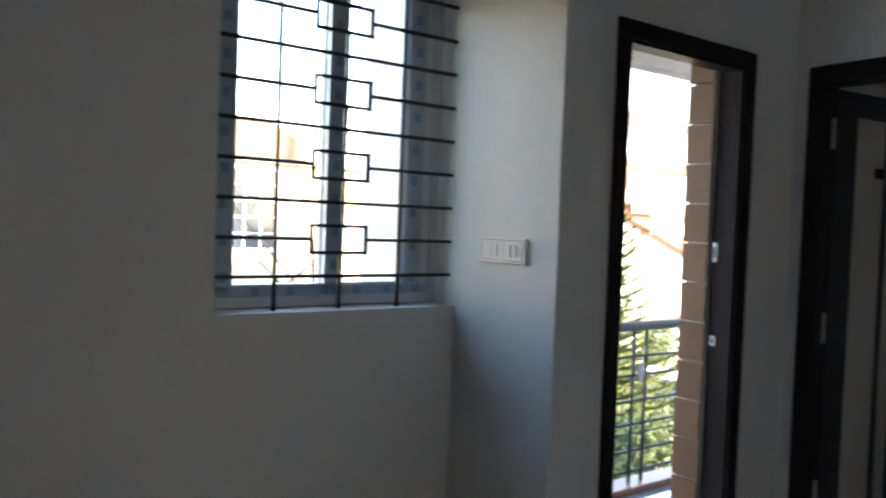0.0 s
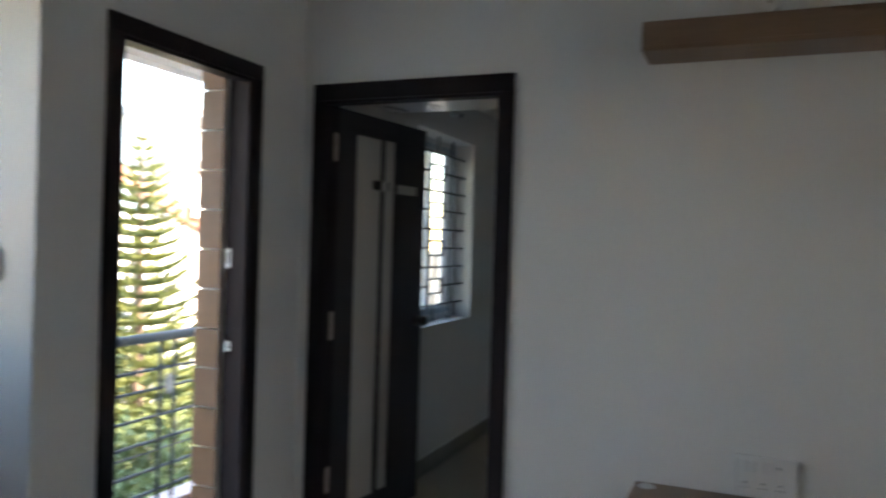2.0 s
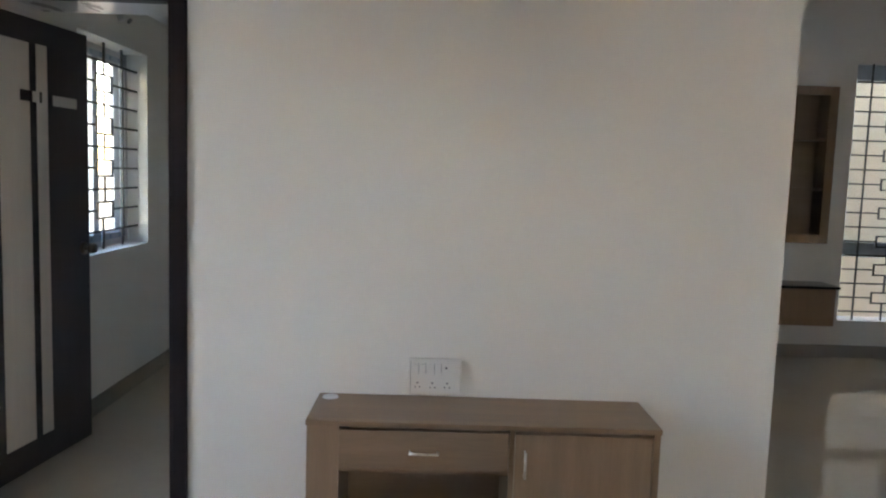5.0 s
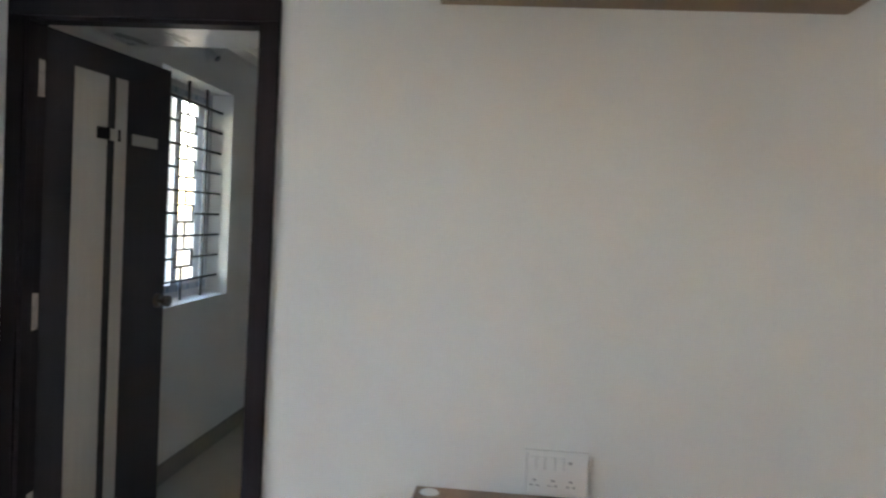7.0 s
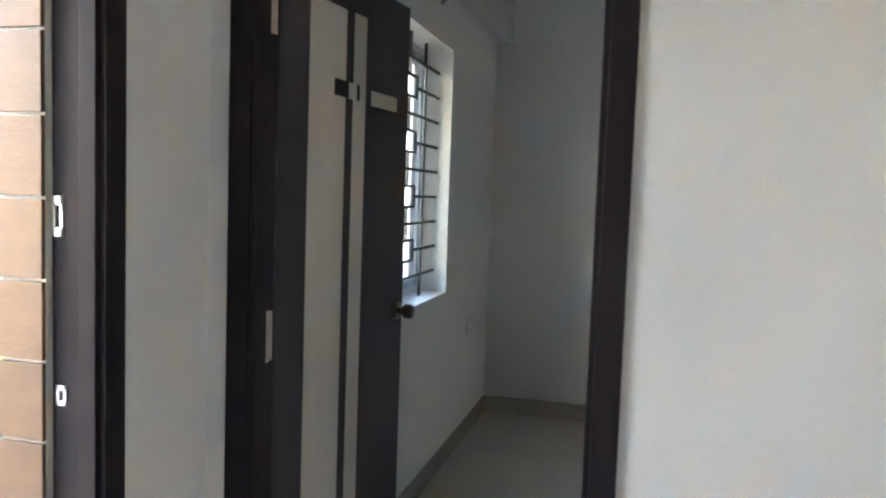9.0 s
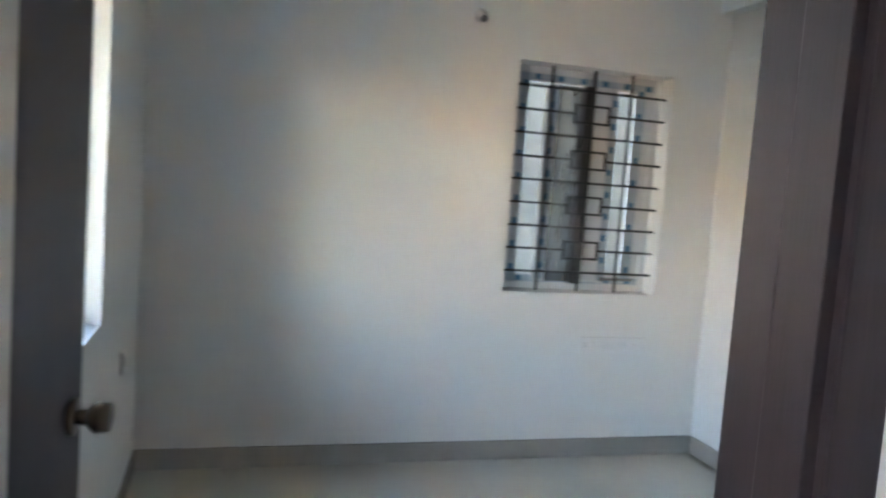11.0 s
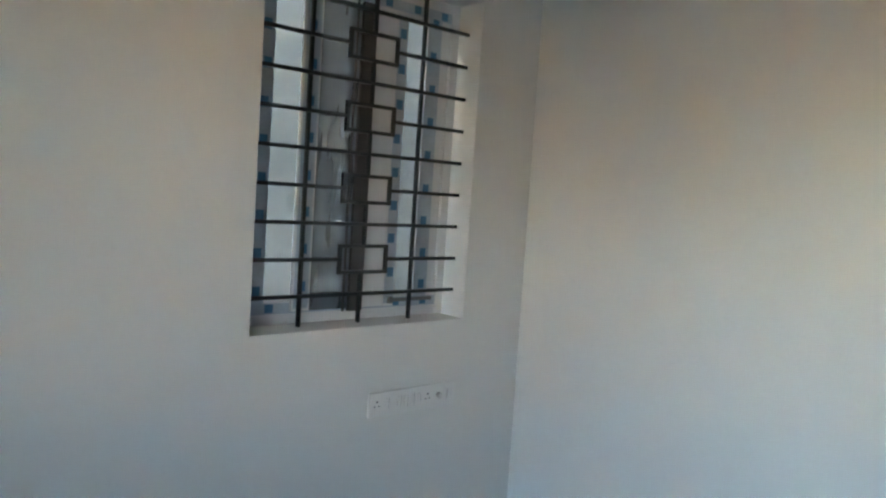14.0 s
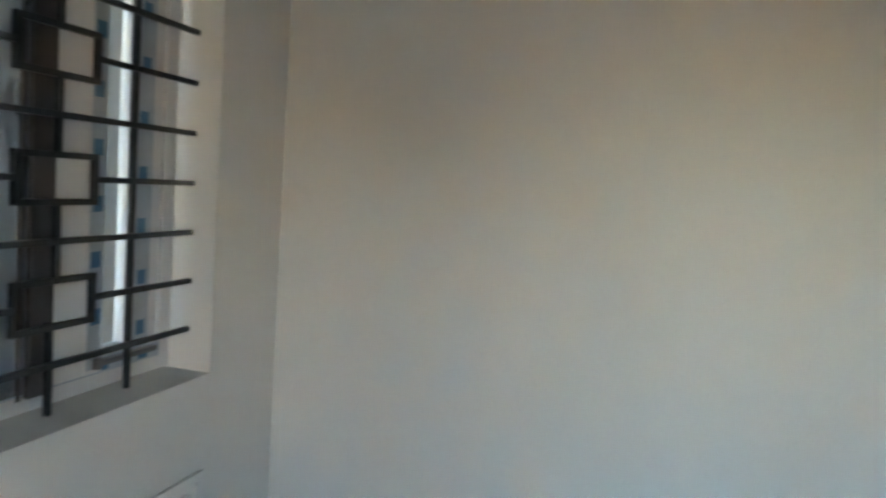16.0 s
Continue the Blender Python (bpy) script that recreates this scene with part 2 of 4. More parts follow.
def wall(name, axis, f0, f1, u0, u1, z0, z1, holes, label, material=None):
    """A wall slab whose thickness runs from f0 to f1 on the axis, with rectangular holes (u0, u1, z0, z1) through it."""
    us = sorted({u0, u1, *[h[0] for h in holes], *[h[1] for h in holes]})
    zs = sorted({z0, z1, *[h[2] for h in holes], *[h[3] for h in holes]})
    us = [u for u in us if u0 <= u <= u1]
    zs = [z for z in zs if z0 <= z <= z1]

    def solid(i, j):
        if i < 0 or j < 0 or i >= len(us) - 1 or j >= len(zs) - 1:
            return False
        u, z = (us[i] + us[i + 1]) / 2, (zs[j] + zs[j + 1]) / 2
        return not any(h[0] < u < h[1] and h[2] < z < h[3] for h in holes)

    bm = bmesh.new()
    seen = {}

    def vert(f, u, z):
        k = (round(f, 4), round(u, 4), round(z, 4))
        if k not in seen:
            seen[k] = bm.verts.new((f, u, z) if axis == "x" else (u, f, z))
        return seen[k]

    for i in range(len(us) - 1):
        for j in range(len(zs) - 1):
            if not solid(i, j):
                continue
            a, b, c, d = us[i], us[i + 1], zs[j], zs[j + 1]
            for f in (f0, f1):
                bm.faces.new([vert(f, a, c), vert(f, b, c), vert(f, b, d), vert(f, a, d)])
            for (di, dj), (p, q) in {(-1, 0): ((a, c), (a, d)), (1, 0): ((b, c), (b, d)), (0, -1): ((a, c), (b, c)), (0, 1): ((a, d), (b, d))}.items():
                if not solid(i + di, j + dj):
                    bm.faces.new([vert(f0, *p), vert(f0, *q), vert(f1, *q), vert(f1, *p)])
    return structure(name, bm, material or M_WALL, label)


def slab(name, c, material, label, category):
    bm = bmesh.new()
    bm_box(bm, *c)
    return structure(name, bm, material, label, category)


# ---- plan ----
XB = 0.02            # balcony wall, hall face
XBO = -0.205         # balcony wall, outer face
XW = -0.535          # window bay wall, hall face
YR = -1.36           # return of the bay
XE = 3.33            # free end of the long wall
TB = 0.12            # thickness of the long wall
XL, XR, YF = 0.10, 3.057, 3.09   # bedroom faces
H = 2.95
W1 = (-2.29, YR, 1.08, 2.336)        # bay window opening (y, z)
BD = (-1.121, -0.318, 0.0, 2.115)    # balcony door
RD = (0.080, 1.019, 0.0, 2.10)       # bedroom door
BW = (1.075, 2.017, 0.897, 2.092)    # bedroom side window
W2 = (1.848, 2.732, 0.892, 2.071)    # bedroom far window
KW = (5.31, 6.60, 0.306, 2.40)       # dining window
YK = 3.20
WB = (4.1, 5.1, 1.1, 2.12)           # unseen window at the back of the hall, added for fill light
WR = (-5.0, -2.4, 0.7, 2.35)         # unseen window at the far side of the hall, added for fill light

slab("floor", (-0.75, -5.5, -0.12, 7.2, 3.43, 0.0), M_FLOOR, "glossy beige vitrified tile floor", "floor")
slab("ceiling", (-0.75, -5.5, H, 7.2, 3.43, H + 0.15), M_CEIL, "plain white painted ceiling", "ceiling")
wall("wall_long", "y", 0.0, TB, XB, XE, 0.0, H, [RD], "off-white painted wall with a doorway")
wall("wall_balcony", "x", XBO, XB, YR, 0.0, 0.0, H, [BD], "off-white painted wall with the balcony doorway")
bm = bmesh.new()
bm_box(bm, -1.27, YR, -0.2, XBO, YR + 0.2, H)
structure("wall_return", bm, M_WALL, "short off-white return wall beside the window")
wall("wall_bay", "x", XW - 0.23, XW, -5.5, YR, 0.0, H, [W1], "off-white painted wall under a grilled window")
wall("wall_back", "y", -5.7, -5.5, -0.75, 7.2, 0.0, H, [WB], "plain off-white wall")
wall("wall_right", "x", 7.0, 7.2, -5.5, 3.43, 0.0, H, [WR], "plain off-white wall")
wall("wall_bedroom_side", "x", XL - 0.23, XL, TB, YF, 0.0, H, [BW], "off-white painted bedroom wall with a grilled window")
wall("wall_bedroom_far", "y", YF, YF + 0.23, XL - 0.23, XE, 0.0, H, [W2], "off-white painted bedroom wall with a grilled window")
wall("wall_bedroom_right", "x", XR, XE, TB, YF, 0.0, H, [], "off-white painted partition wall")
wall("wall_dining_far", "y", YK, YK + 0.23, XE, 7.0, 0.0, H, [KW, (4.80, 5.14, 0.97, 2.17)], "off-white dining wall with a tall grilled window")
slab("wall_corner_filler", (XBO, 0.0, 0.0, XB, TB, H), M_WALL, "off-white painted wall corner", "wall")
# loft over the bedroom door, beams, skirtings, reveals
slab("loft_slab", (XL, TB, 2.10, XR, 0.745, 2.19), M_SOFFIT, "smooth grey loft slab over the doorway", "slab")
slab("beam_side", (XL, 0.745, 2.346, 0.205, YF, H), M_WALL, "off-white painted ceiling beam along the wall", "beam")
slab("beam_right", (2.98, 0.745, 2.44, XR, YF, H), M_WALL, "off-white painted ceiling beam along the wall", "beam")
bm = bmesh.new()
bm_box(bm, XL + 0.012, YF - 0.012, 0.0, XR - 0.012, YF, 0.1, 0.003)
structure("baseboard_far", bm, M_SKIRT, "grey-beige tile skirting along the wall", "baseboard")
bm = bmesh.new()
bm_box(bm, XL, TB + 0.01, 0.0, XL + 0.012, YF, 0.1, 0.003)
structure("baseboard_side", bm, M_SKIRT, "grey-beige tile skirting along the wall", "baseboard")
bm = bmesh.new()
bm_box(bm, XR - 0.012, 0.68, 0.0, XR, YF, 0.1, 0.003)
structure("baseboard_right", bm, M_SKIRT, "grey-beige tile skirting along the wall", "baseboard")
bm = bmesh.new()
bm_box(bm, XE, YK - 0.012, 0.0, 7.0, YK, 0.1, 0.003)
structure("baseboard_dining", bm, M_SKIRT, "grey-beige tile skirting along the wall", "baseboard")
slab("reveal_outer_right", (XBO + 0.001, -0.392, 0.0, -0.095, BD[1] + 0.0005, 2.115), M_GROUT, "mortar bed of the door reveal", "wall")
slab("reveal_outer_left", (XBO + 0.001, BD[0] - 0.0005, 0.0, -0.095, -1.055, 2.115), M_WALL, "painted door reveal", "wall")

# ---- outside ----
slab("ground", (-400, -400, -3.4, 400, 400, -3.3), M_GROUND, "dry brown soil and dust", "ground")
slab("outer_wall_below", (-0.04, -5.6, -3.3, 7.2, 3.3, -0.13), M_EXT, "cream rendered lower storey", "wall")
# Unseen masses overhead; their height sets the shadow line on the houses opposite.
slab("shade_mass_above", (-0.14, -5.7, H + 0.16, 7.2, 3.44, 5.4), M_EXT, "unseen cream upper mass sized to shade the houses opposite", "wall")
slab("shade_mass_bay", (-0.78, -5.7, H + 0.16, -0.145, YR + 0.2, 5.4), M_EXT, "unseen cream mass over the bay sized to shade houses opposite", "wall")
# Unseen slab, added to keep direct sun out of the back window.
slab("sun_block_back", (3.4, -7.0, 2.2, 6.6, -5.705, 2.3), M_EXT, "unseen slab added to keep direct sun out of the back window", "sunshade")
# Unseen block, added so its shadow falls on the lower facade opposite.
slab("sun_block_row", (-0.3, -34.0, -3.3, 16.0, -8.0, 5.4), M_EXT, "unseen cream block added to shade the lower facade opposite", "wall")
# Unseen block, added to keep low sun out of the side window.
slab("sun_block_beyond", (10.2, -5.7, -3.3, 16.0, 3.43, 4.6), M_EXT, "unseen cream block added to keep sun off the side window", "wall")
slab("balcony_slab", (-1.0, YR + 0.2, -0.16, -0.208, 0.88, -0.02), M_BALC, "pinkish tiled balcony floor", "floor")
slab("balcony_slab_above", (-1.05, YR + 0.2, 2.74, -0.208, 0.88, 2.91), M_CEIL, "white balcony ceiling slab", "ceiling")
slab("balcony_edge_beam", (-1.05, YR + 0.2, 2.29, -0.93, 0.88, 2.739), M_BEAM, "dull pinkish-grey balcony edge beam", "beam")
bm = bmesh.new()
bm_box(bm, -1.0, YR + 0.2, -0.02, -0.86, 0.88, 0.012, 0.006)
structure("balcony_kerb", bm, M_KERB, "polished brown granite kerb under the railing", "kerb")
# Unseen wall, added to cut the light that reaches the alley windows.
slab("light_block_alley", (7.5, 3.44, -3.3, 7.7, 4.699, 9.0), M_ALLEY, "unseen grey wall added to cut sun and sky light in the alley", "wall")
slab("neighbour_wall", (-0.5, 4.1, -3.3, 4.6, 4.3, 9.0), M_ALLEY, "grey rendered wall of the next house", "wall")
slab("neighbour_wall_cream", (4.605, 4.7, -3.3, 16.0, 4.9, 9.0), M_ALLEYC, "cream painted wall of the next house", "wall")


# ---- doors ----
door = thing("door_1", (RD[0], 0, 0), "dark-stained wooden bedroom door standing open in its frame", "door", kind="structure")


def door_frame(parent, w, h, side, head, y0, y1, stop):
    """Jambs and head of a door frame, local x along the wall, y through it."""
    for x0, x1, sx in ((0.0, side, 1), (w - side, w, -1)):
        bm = bmesh.new()
        bm_box(bm, x0, y0, 0.0, x1, y1, h - head, 0.004)
        xs = x1 if sx > 0 else x0
        bm_box(bm, xs - 0.002 * sx, y0 + 0.012, 0.0, xs + 0.014 * sx, y0 + stop, h - head, 0.002)
        part("jamb", bm, M_DARK, parent)
    bm = bmesh.new()
    bm_box(bm, 0.0, y0, h - head, w, y1, h, 0.004)
    bm_box(bm, side, y0 + 0.012, h - head - 0.014, w - side, y0 + stop, h - head + 0.002, 0.002)
    part("head", bm, M_DARK, parent)


door_frame(door, RD[1] - RD[0], 2.10, 0.058, 0.074, -0.014, TB + 0.008, 0.07)
leaf_at = pose(0.140 - RD[0], 0.118, 0, 0, 0, math.degrees(math.atan2(0.755, 0.095)))
leaf = boxpart("leaf", (0.0, 0.0, 0.008, 0.775, 0.036, 2.02), M_LEAF, door, "dark brown laminated door leaf", 0.003)
leaf.matrix_basis = leaf_at
boxpart("wide_strip", (0.142, -0.003, 0.140, 0.337, 0.001, 1.912), M_CREAM, leaf, "cream laminate strip", 0.001)
boxpart("narrow_strip", (0.385, -0.003, 0.142, 0.460, 0.001, 1.915), M_CREAM, leaf, "cream laminate strip", 0.001)
boxpart("dark_block", (0.272, -0.005, 1.660, 0.350, -0.0025, 1.707), M_DARK, leaf, "dark square inlay")
boxpart("light_block", (0.352, -0.005, 1.660, 0.400, 0.001, 1.707), M_CREAM, leaf, "cream square inlay")
boxpart("dark_tab", (0.402, -0.005, 1.660, 0.418, -0.0025, 1.707), M_DARK, leaf, "dark inlay")
boxpart("light_bar", (0.500, -0.004, 1.655, 0.679, 0.001, 1.702), M_CREAM, leaf, "cream bar inlay", 0.001)
bm = bmesh.new()
bm_cyl(bm, (0.722, 0.0, 0.980), (0.722, -0.008, 0.980), 0.032, 24)
bm_cyl(bm, (0.722, -0.008, 0.980), (0.722, -0.030, 0.980), 0.013, 16)
bm_cyl(bm, (0.722, -0.028, 0.980), (0.722, -0.040, 0.980), 0.016, 20, 0.027)
bm_cyl(bm, (0.722, -0.040, 0.980), (0.722, -0.062, 0.980), 0.027, 20, 0.024)
bm_cyl(bm, (0.722, 0.036, 0.980), (0.722, 0.044, 0.980), 0.032, 24)
bm_cyl(bm, (0.722, 0.044, 0.980), (0.722, 0.095, 0.980), 0.024, 20)
part("knob", bm, M_BRASS, leaf, "round antique brass door knob", True)
for z0, z1 in ((0.24, 0.36), (0.946, 1.075), (1.77, 1.897)):
    bm = bmesh.new()
    bm_box(bm, 0.0575, 0.066, z0, 0.0615, 0.108, z1, 0.001)
    for v in bm.verts:
        v.co.z += 0.006 * noise.noise(v.co * 60)
        v.co.y += 0.004 * noise.noise(v.co * 90)
    part("hinge", bm, M_PUTTY, door, "hinge cut-out smeared with pale putty")

bdoor = thing("door_2", pose(XB, BD[0], 0, 0, 0, 90), "dark-stained wooden balcony door frame without a leaf in view", "door", kind="structure")
door_frame(bdoor, BD[1] - BD[0], 2.115, 0.062, 0.062, -0.014, 0.112, 0.05)
bw_ = BD[1] - BD[0]


def lock_plate(z0, z1, y):
    bm = bmesh.new()
    x = bw_ - 0.062
    bm_box(bm, x - 0.0035, y, z0, x + 0.001, y + 0.024, z0 + (z1 - z0) * 0.22)
    bm_box(bm, x - 0.0035, y, z1 - (z1 - z0) * 0.22, x + 0.001, y + 0.024, z1)
    bm_box(bm, x - 0.0035, y, z0, x + 0.001, y + 0.006, z1)
    bm_box(bm, x - 0.0035, y + 0.018, z0, x + 0.001, y + 0.024, z1)
    part("strike_plate", bm, M_SHINY, bdoor, "bright zinc strike plate")


lock_plate(1.277, 1.357, 0.084)
lock_plate(0.935, 0.975, 0.076)


# ---- windows ----
def rod(parent, a, b, r=0.0062, name="bar"):
    """A square bar from a to b."""
    bm = bmesh.new()
    a, b = Vector(a), Vector(b)
    lo = Vector([min(p, q) for p, q in zip(a, b)]) - Vector((r, r, r)) * 1
    hi = Vector([max(p, q) for p, q in zip(a, b)]) + Vector((r, r, r)) * 1
    bm_box(bm, *lo, *hi, bevel=0.0015)
    return part(name, bm, M_IRON, parent)


def grille(at, w, h, bars, z0, pitch, verts, sq, sqh, depth, label, lo=0.0):
    """Window grille: level bars, uprights and a middle column of boxes on every other bar."""
    g = thing("window_grille", at, label, "grille", "window grilles")
    x0, x1 = sq
    for i in range(bars):
        z = z0 + i * pitch
        if i % 2 == 0:
            rod(g, (0.004, depth, z), (w - 0.004, depth, z))
        else:
            rod(g, (0.004, depth, z), (x0, depth, z))
            rod(g, (x1, depth, z), (w - 0.004, depth, z))
            bm = bmesh.new()
            t = 0.0062
            bm_box(bm, x0 - t, depth - t, z - sqh / 2 - t, x1 + t, depth + t, z - sqh / 2 + t, 0.0015)
            bm_box(bm, x0 - t, depth - t, z + sqh / 2 - t, x1 + t, depth + t, z + sqh / 2 + t, 0.0015)
            bm_box(bm, x0 - t, depth - t, z - sqh / 2, x0 + t, depth + t, z + sqh / 2, 0.0015)
            bm_box(bm, x1 - t, depth - t, z - sqh / 2, x1 + t, depth + t, z + sqh / 2, 0.0015)
            part("box", bm, M_IRON, g)
    back = depth + 0.0126
    for k, x in enumerate(verts):
        if k != 1:
            rod(g, (x, back, lo + 0.006), (x, back, h - 0.006))
        else:
            zs = [lo + 0.006]
            for i in range(1, bars, 2):
                zs += [z0 + i * pitch - sqh / 2, z0 + i * pitch + sqh / 2]
            zs.append(h - 0.006)
            for a, b in zip(zs[::2], zs[1::2]):
                rod(g, (x, back if a < lo + 0.01 else depth, a), (x, back if a < lo + 0.01 else depth, b))
    return g


def ring(bm, x0, z0, x1, z1, w, y0, y1, wt=None, bevel=0.003):
    wt = wt or w
    bm_box(bm, x0, y0, z0, x0 + w, y1, z1, bevel)
    bm_box(bm, x1 - w, y0, z0, x1, y1, z1, bevel)
    bm_box(bm, x0 + w, y0, z0, x1 - w, y1, z0 + wt, bevel)
    bm_box(bm, x0 + w, y0, z1 - wt, x1 - w, y1, z1, bevel)


def film(parent, strips, y, z0, z1, seed, rails=(), ink=None):
    """Protective film along the stiles with its printed blue squares."""
    rng = random.Random(seed)
    fb, pb = bmesh.new(), bmesh.new()
    for x0, x1 in strips:
        bm_box(fb, x0, y - 0.0012, z0, x1, y, z1)
        z = z0 + rng.uniform(0.02, 0.1)
        while z < z1 - 0.05:
            xc = (x0 + x1) / 2 + rng.uniform(-0.004, 0.004)
            bm_box(pb, xc - 0.014, y - 0.0022, z, xc + 0.014, y - 0.0011, z + 0.034)
            z += 0.122 + rng.uniform(-0.004, 0.004)
    for zc, x0, x1 in rails:
        bm_box(fb, x0, y - 0.0012, zc - 0.018, x1, y, zc + 0.018)
        x = x0 + rng.uniform(0.03, 0.12)
        while x < x1 - 0.04:
            bm_box(pb, x, y - 0.0022, zc - 0.013, x + 0.03, y - 0.0011, zc + 0.015)
            x += 0.13
    part("film", fb, M_FILM, parent, "bluish protective film still on the frame")
    part("film_print", pb, ink or M_BLUE, parent, "blue squares printed on the film")


def pane(parent, x0, z0, x1, z1, y):
    p = boxpart("pane", (x0, y, z0, x1, y + 0.004, z1), M_GLASS, parent)
    p.visible_shadow = False
    return p


def sliding_window(name, at, w, z0, z1, edge, sashes, y, label, strips, seed, ink=None):
    """A two-track sliding window with outer frame, sashes and panes; sashes: (x0, x1, track)."""
    win = thing(name, at, label, "window", kind="structure")
    bm = bmesh.new()
    ring(bm, 0.0, z0, w, z1, edge, y, y + 0.075, 0.045)
    part("window_frame", bm, M_UPVC, win)
    for x0, x1, track, st in sashes:
        bm = bmesh.new()
        ya = y - 0.006 + track * 0.034
        ring(bm, x0, z0 + 0.03, x1, z1 - 0.03, st, ya, ya + 0.028, 0.05)
        s = part("sash", bm, M_UPVC, win)
        pane(s, x0 + st, z0 + 0.08, x1 - st, z1 - 0.08, ya + 0.012)
    film(win, strips, y - 0.0075, z0 + 0.05, z1 - 0.05, seed, [(z0 + 0.055, 0.05, w - 0.05), (z1 - 0.055, 0.05, w - 0.05)], ink)
    last = max(s[1] for s in sashes)
    boxpart("cover_strip", (last - 0.004, y + 0.01, z0 + 0.04, w - edge + 0.004, y + 0.05, z1 - 0.04), M_UPVC, win, bevel=0.002)
    return win


# hall bay window: local x runs towards the return, y outwards
AT_W1 = pose(XW, W1[0], 0, 0, 0, 90)
w1 = W1[1] - W1[0]
sliding_window("window_1", AT_W1, w1, 1.084, 2.332, 0.03, [(0.03, 0.515, 0, 0.075), (0.435, w1 - 0.075, 1, 0.085)], 0.13,
               "white sliding window in blue-grey film behind a grille", [(0.035, 0.095), (0.44, 0.51), (w1 - 0.155, w1 - 0.08)], 3, M_BLUEF)
grille(AT_W1, w1, 2.336, 9, 1.197, 0.1277, (0.218, 0.461, 0.702), (0.343, 0.556), 0.093, 0.035, "black iron grille with boxes on the hall window", 1.08)

# bedroom side window
AT_BW = pose(XL, BW[0], 0, 0, 0, 90)
wb = BW[1] - BW[0]
sliding_window("window_2", AT_BW, wb, 0.901, 2.088, 0.03, [(0.03, 0.51, 0, 0.07), (0.43, wb - 0.06, 1, 0.075)], 0.13,
               "white sliding window in blue-grey film behind a grille", [(0.035, 0.095), (0.435, 0.505), (wb - 0.13, wb - 0.07)], 5, M_BLUEF)
grille(AT_BW, wb, 2.092, 9, 1.007, 0.1219, (0.20, 0.47, 0.745), (0.365, 0.575), 0.092, 0.07, "black iron grille with boxes on the bedroom side window", 0.897)

# bedroom far window
AT_W2 = pose(W2[0], YF, 0)
w2 = W2[1] - W2[0]
win3 = sliding_window("window_3", AT_W2, w2, 0.896, 2.067, 0.04, [(0.04, 0.47, 0, 0.05), (0.41, 0.80, 1, 0.05)], 0.122,
                      "white sliding window in blue-printed film behind a grille", [(0.052, 0.102), (0.725, 0.788)], 7)
for x0, x1 in ((0.198, 0.268), (0.573, 0.624)):
    boxpart("mesh_stile", (x0, 0.103, 0.94, x1, 0.113, 1.98), M_UPVC, win3, "white stile of the insect screen", 0.002)
boxpart("insect_mesh", (0.266, 0.107, 0.94, 0.424, 0.109, 1.98), M_NET, win3, "grey insect netting", 0)
film(win3, [(0.206, 0.260), (0.577, 0.620)], 0.1015, 0.95, 1.97, 11)
boxpart("interlock", (0.422, 0.096, 0.93, 0.480, 0.112, 1.99), M_INTER, win3, "dark grey sash interlock", 0.003)
boxpart("interlock_rib", (0.400, 0.098, 0.93, 0.405, 0.106, 1.99), M_INTER, win3, "dark thin interlock rib", 0.001)
boxpart("wide_stile", (0.4805, 0.104, 0.94, 0.5725, 0.112, 1.98), M_UPVC, win3, "pale grey wide stile", 0.002)
bm = bmesh.new()
bm_box(bm, 0.60, 0.092, 0.955, 0.80, 0.108, 0.968, 0.002)
bm_box(bm, 0.595, 0.088, 0.950, 0.612, 0.108, 0.975, 0.002)
part("stay_bar", bm, M_PLATED, win3, "grey sliding stay")
grille(AT_W2, w2, 2.071, 9, 0.995, 0.1204, (0.216, 0.4545, 0.681), (0.357, 0.552), 0.090, 0.07, "black iron grille with boxes on the bedroom far window", 0.892)

# unseen window at the back of the hall, added to brighten its walls
win5 = thing("fill_window_back", pose(WB[0], -5.6, 0), "plain white unseen window added to light the hall from behind", "window", kind="structure")
bm = bmesh.new()
ring(bm, 0.0, WB[2], WB[1] - WB[0], WB[3], 0.05, -0.03, 0.03)
part("window_frame", bm, M_UPVC, win5)
pane(win5, 0.05, WB[2] + 0.05, WB[1] - WB[0] - 0.05, WB[3] - 0.05, -0.002)

# unseen window at the far side of the hall, added to brighten the bay wall
win6 = thing("fill_window_side", pose(7.1, WR[0], 0, 0, 0, 90), "plain white unseen window added to light the bay wall", "window", kind="structure")
bm = bmesh.new()
ring(bm, 0.0, WR[2], WR[1] - WR[0], WR[3], 0.05, -0.03, 0.03)
part("window_frame", bm, M_UPVC, win6)
pane(win6, 0.05, WR[2] + 0.05, WR[1] - WR[0] - 0.05, WR[3] - 0.05, -0.002)

# dining window
AT_KW = pose(KW[0], YK, 0)
wk = KW[1] - KW[0]
win4 = thing("window_4", AT_KW, "tall dark-framed window with fixed lights below", "window", kind="structure")
bm = bmesh.new()
ring(bm, 0.0, 0.83, wk, 2.40, 0.05, 0.12, 0.19, 0.12)
part("window_frame", bm, M_FILM, win4)
bm = bmesh.new()
bm_box(bm, 0.52, 0.11, 0.95, 0.62, 0.16, 2.27, 0.003)
part("mullion", bm, M_FILM, win4)
pane(win4, 0.05, 0.95, 0.52, 2.265, 0.15)
pane(win4, 0.62, 0.95, wk - 0.05, 2.265, 0.15)
grille(AT_KW, wk, 2.40, 17, 0.38, 0.117, (0.16, 0.40, 0.64, 0.9, 1.14), (0.30, 0.50), 0.088, 0.05, "black square-bar iron grille across the tall dining window", 0.306)


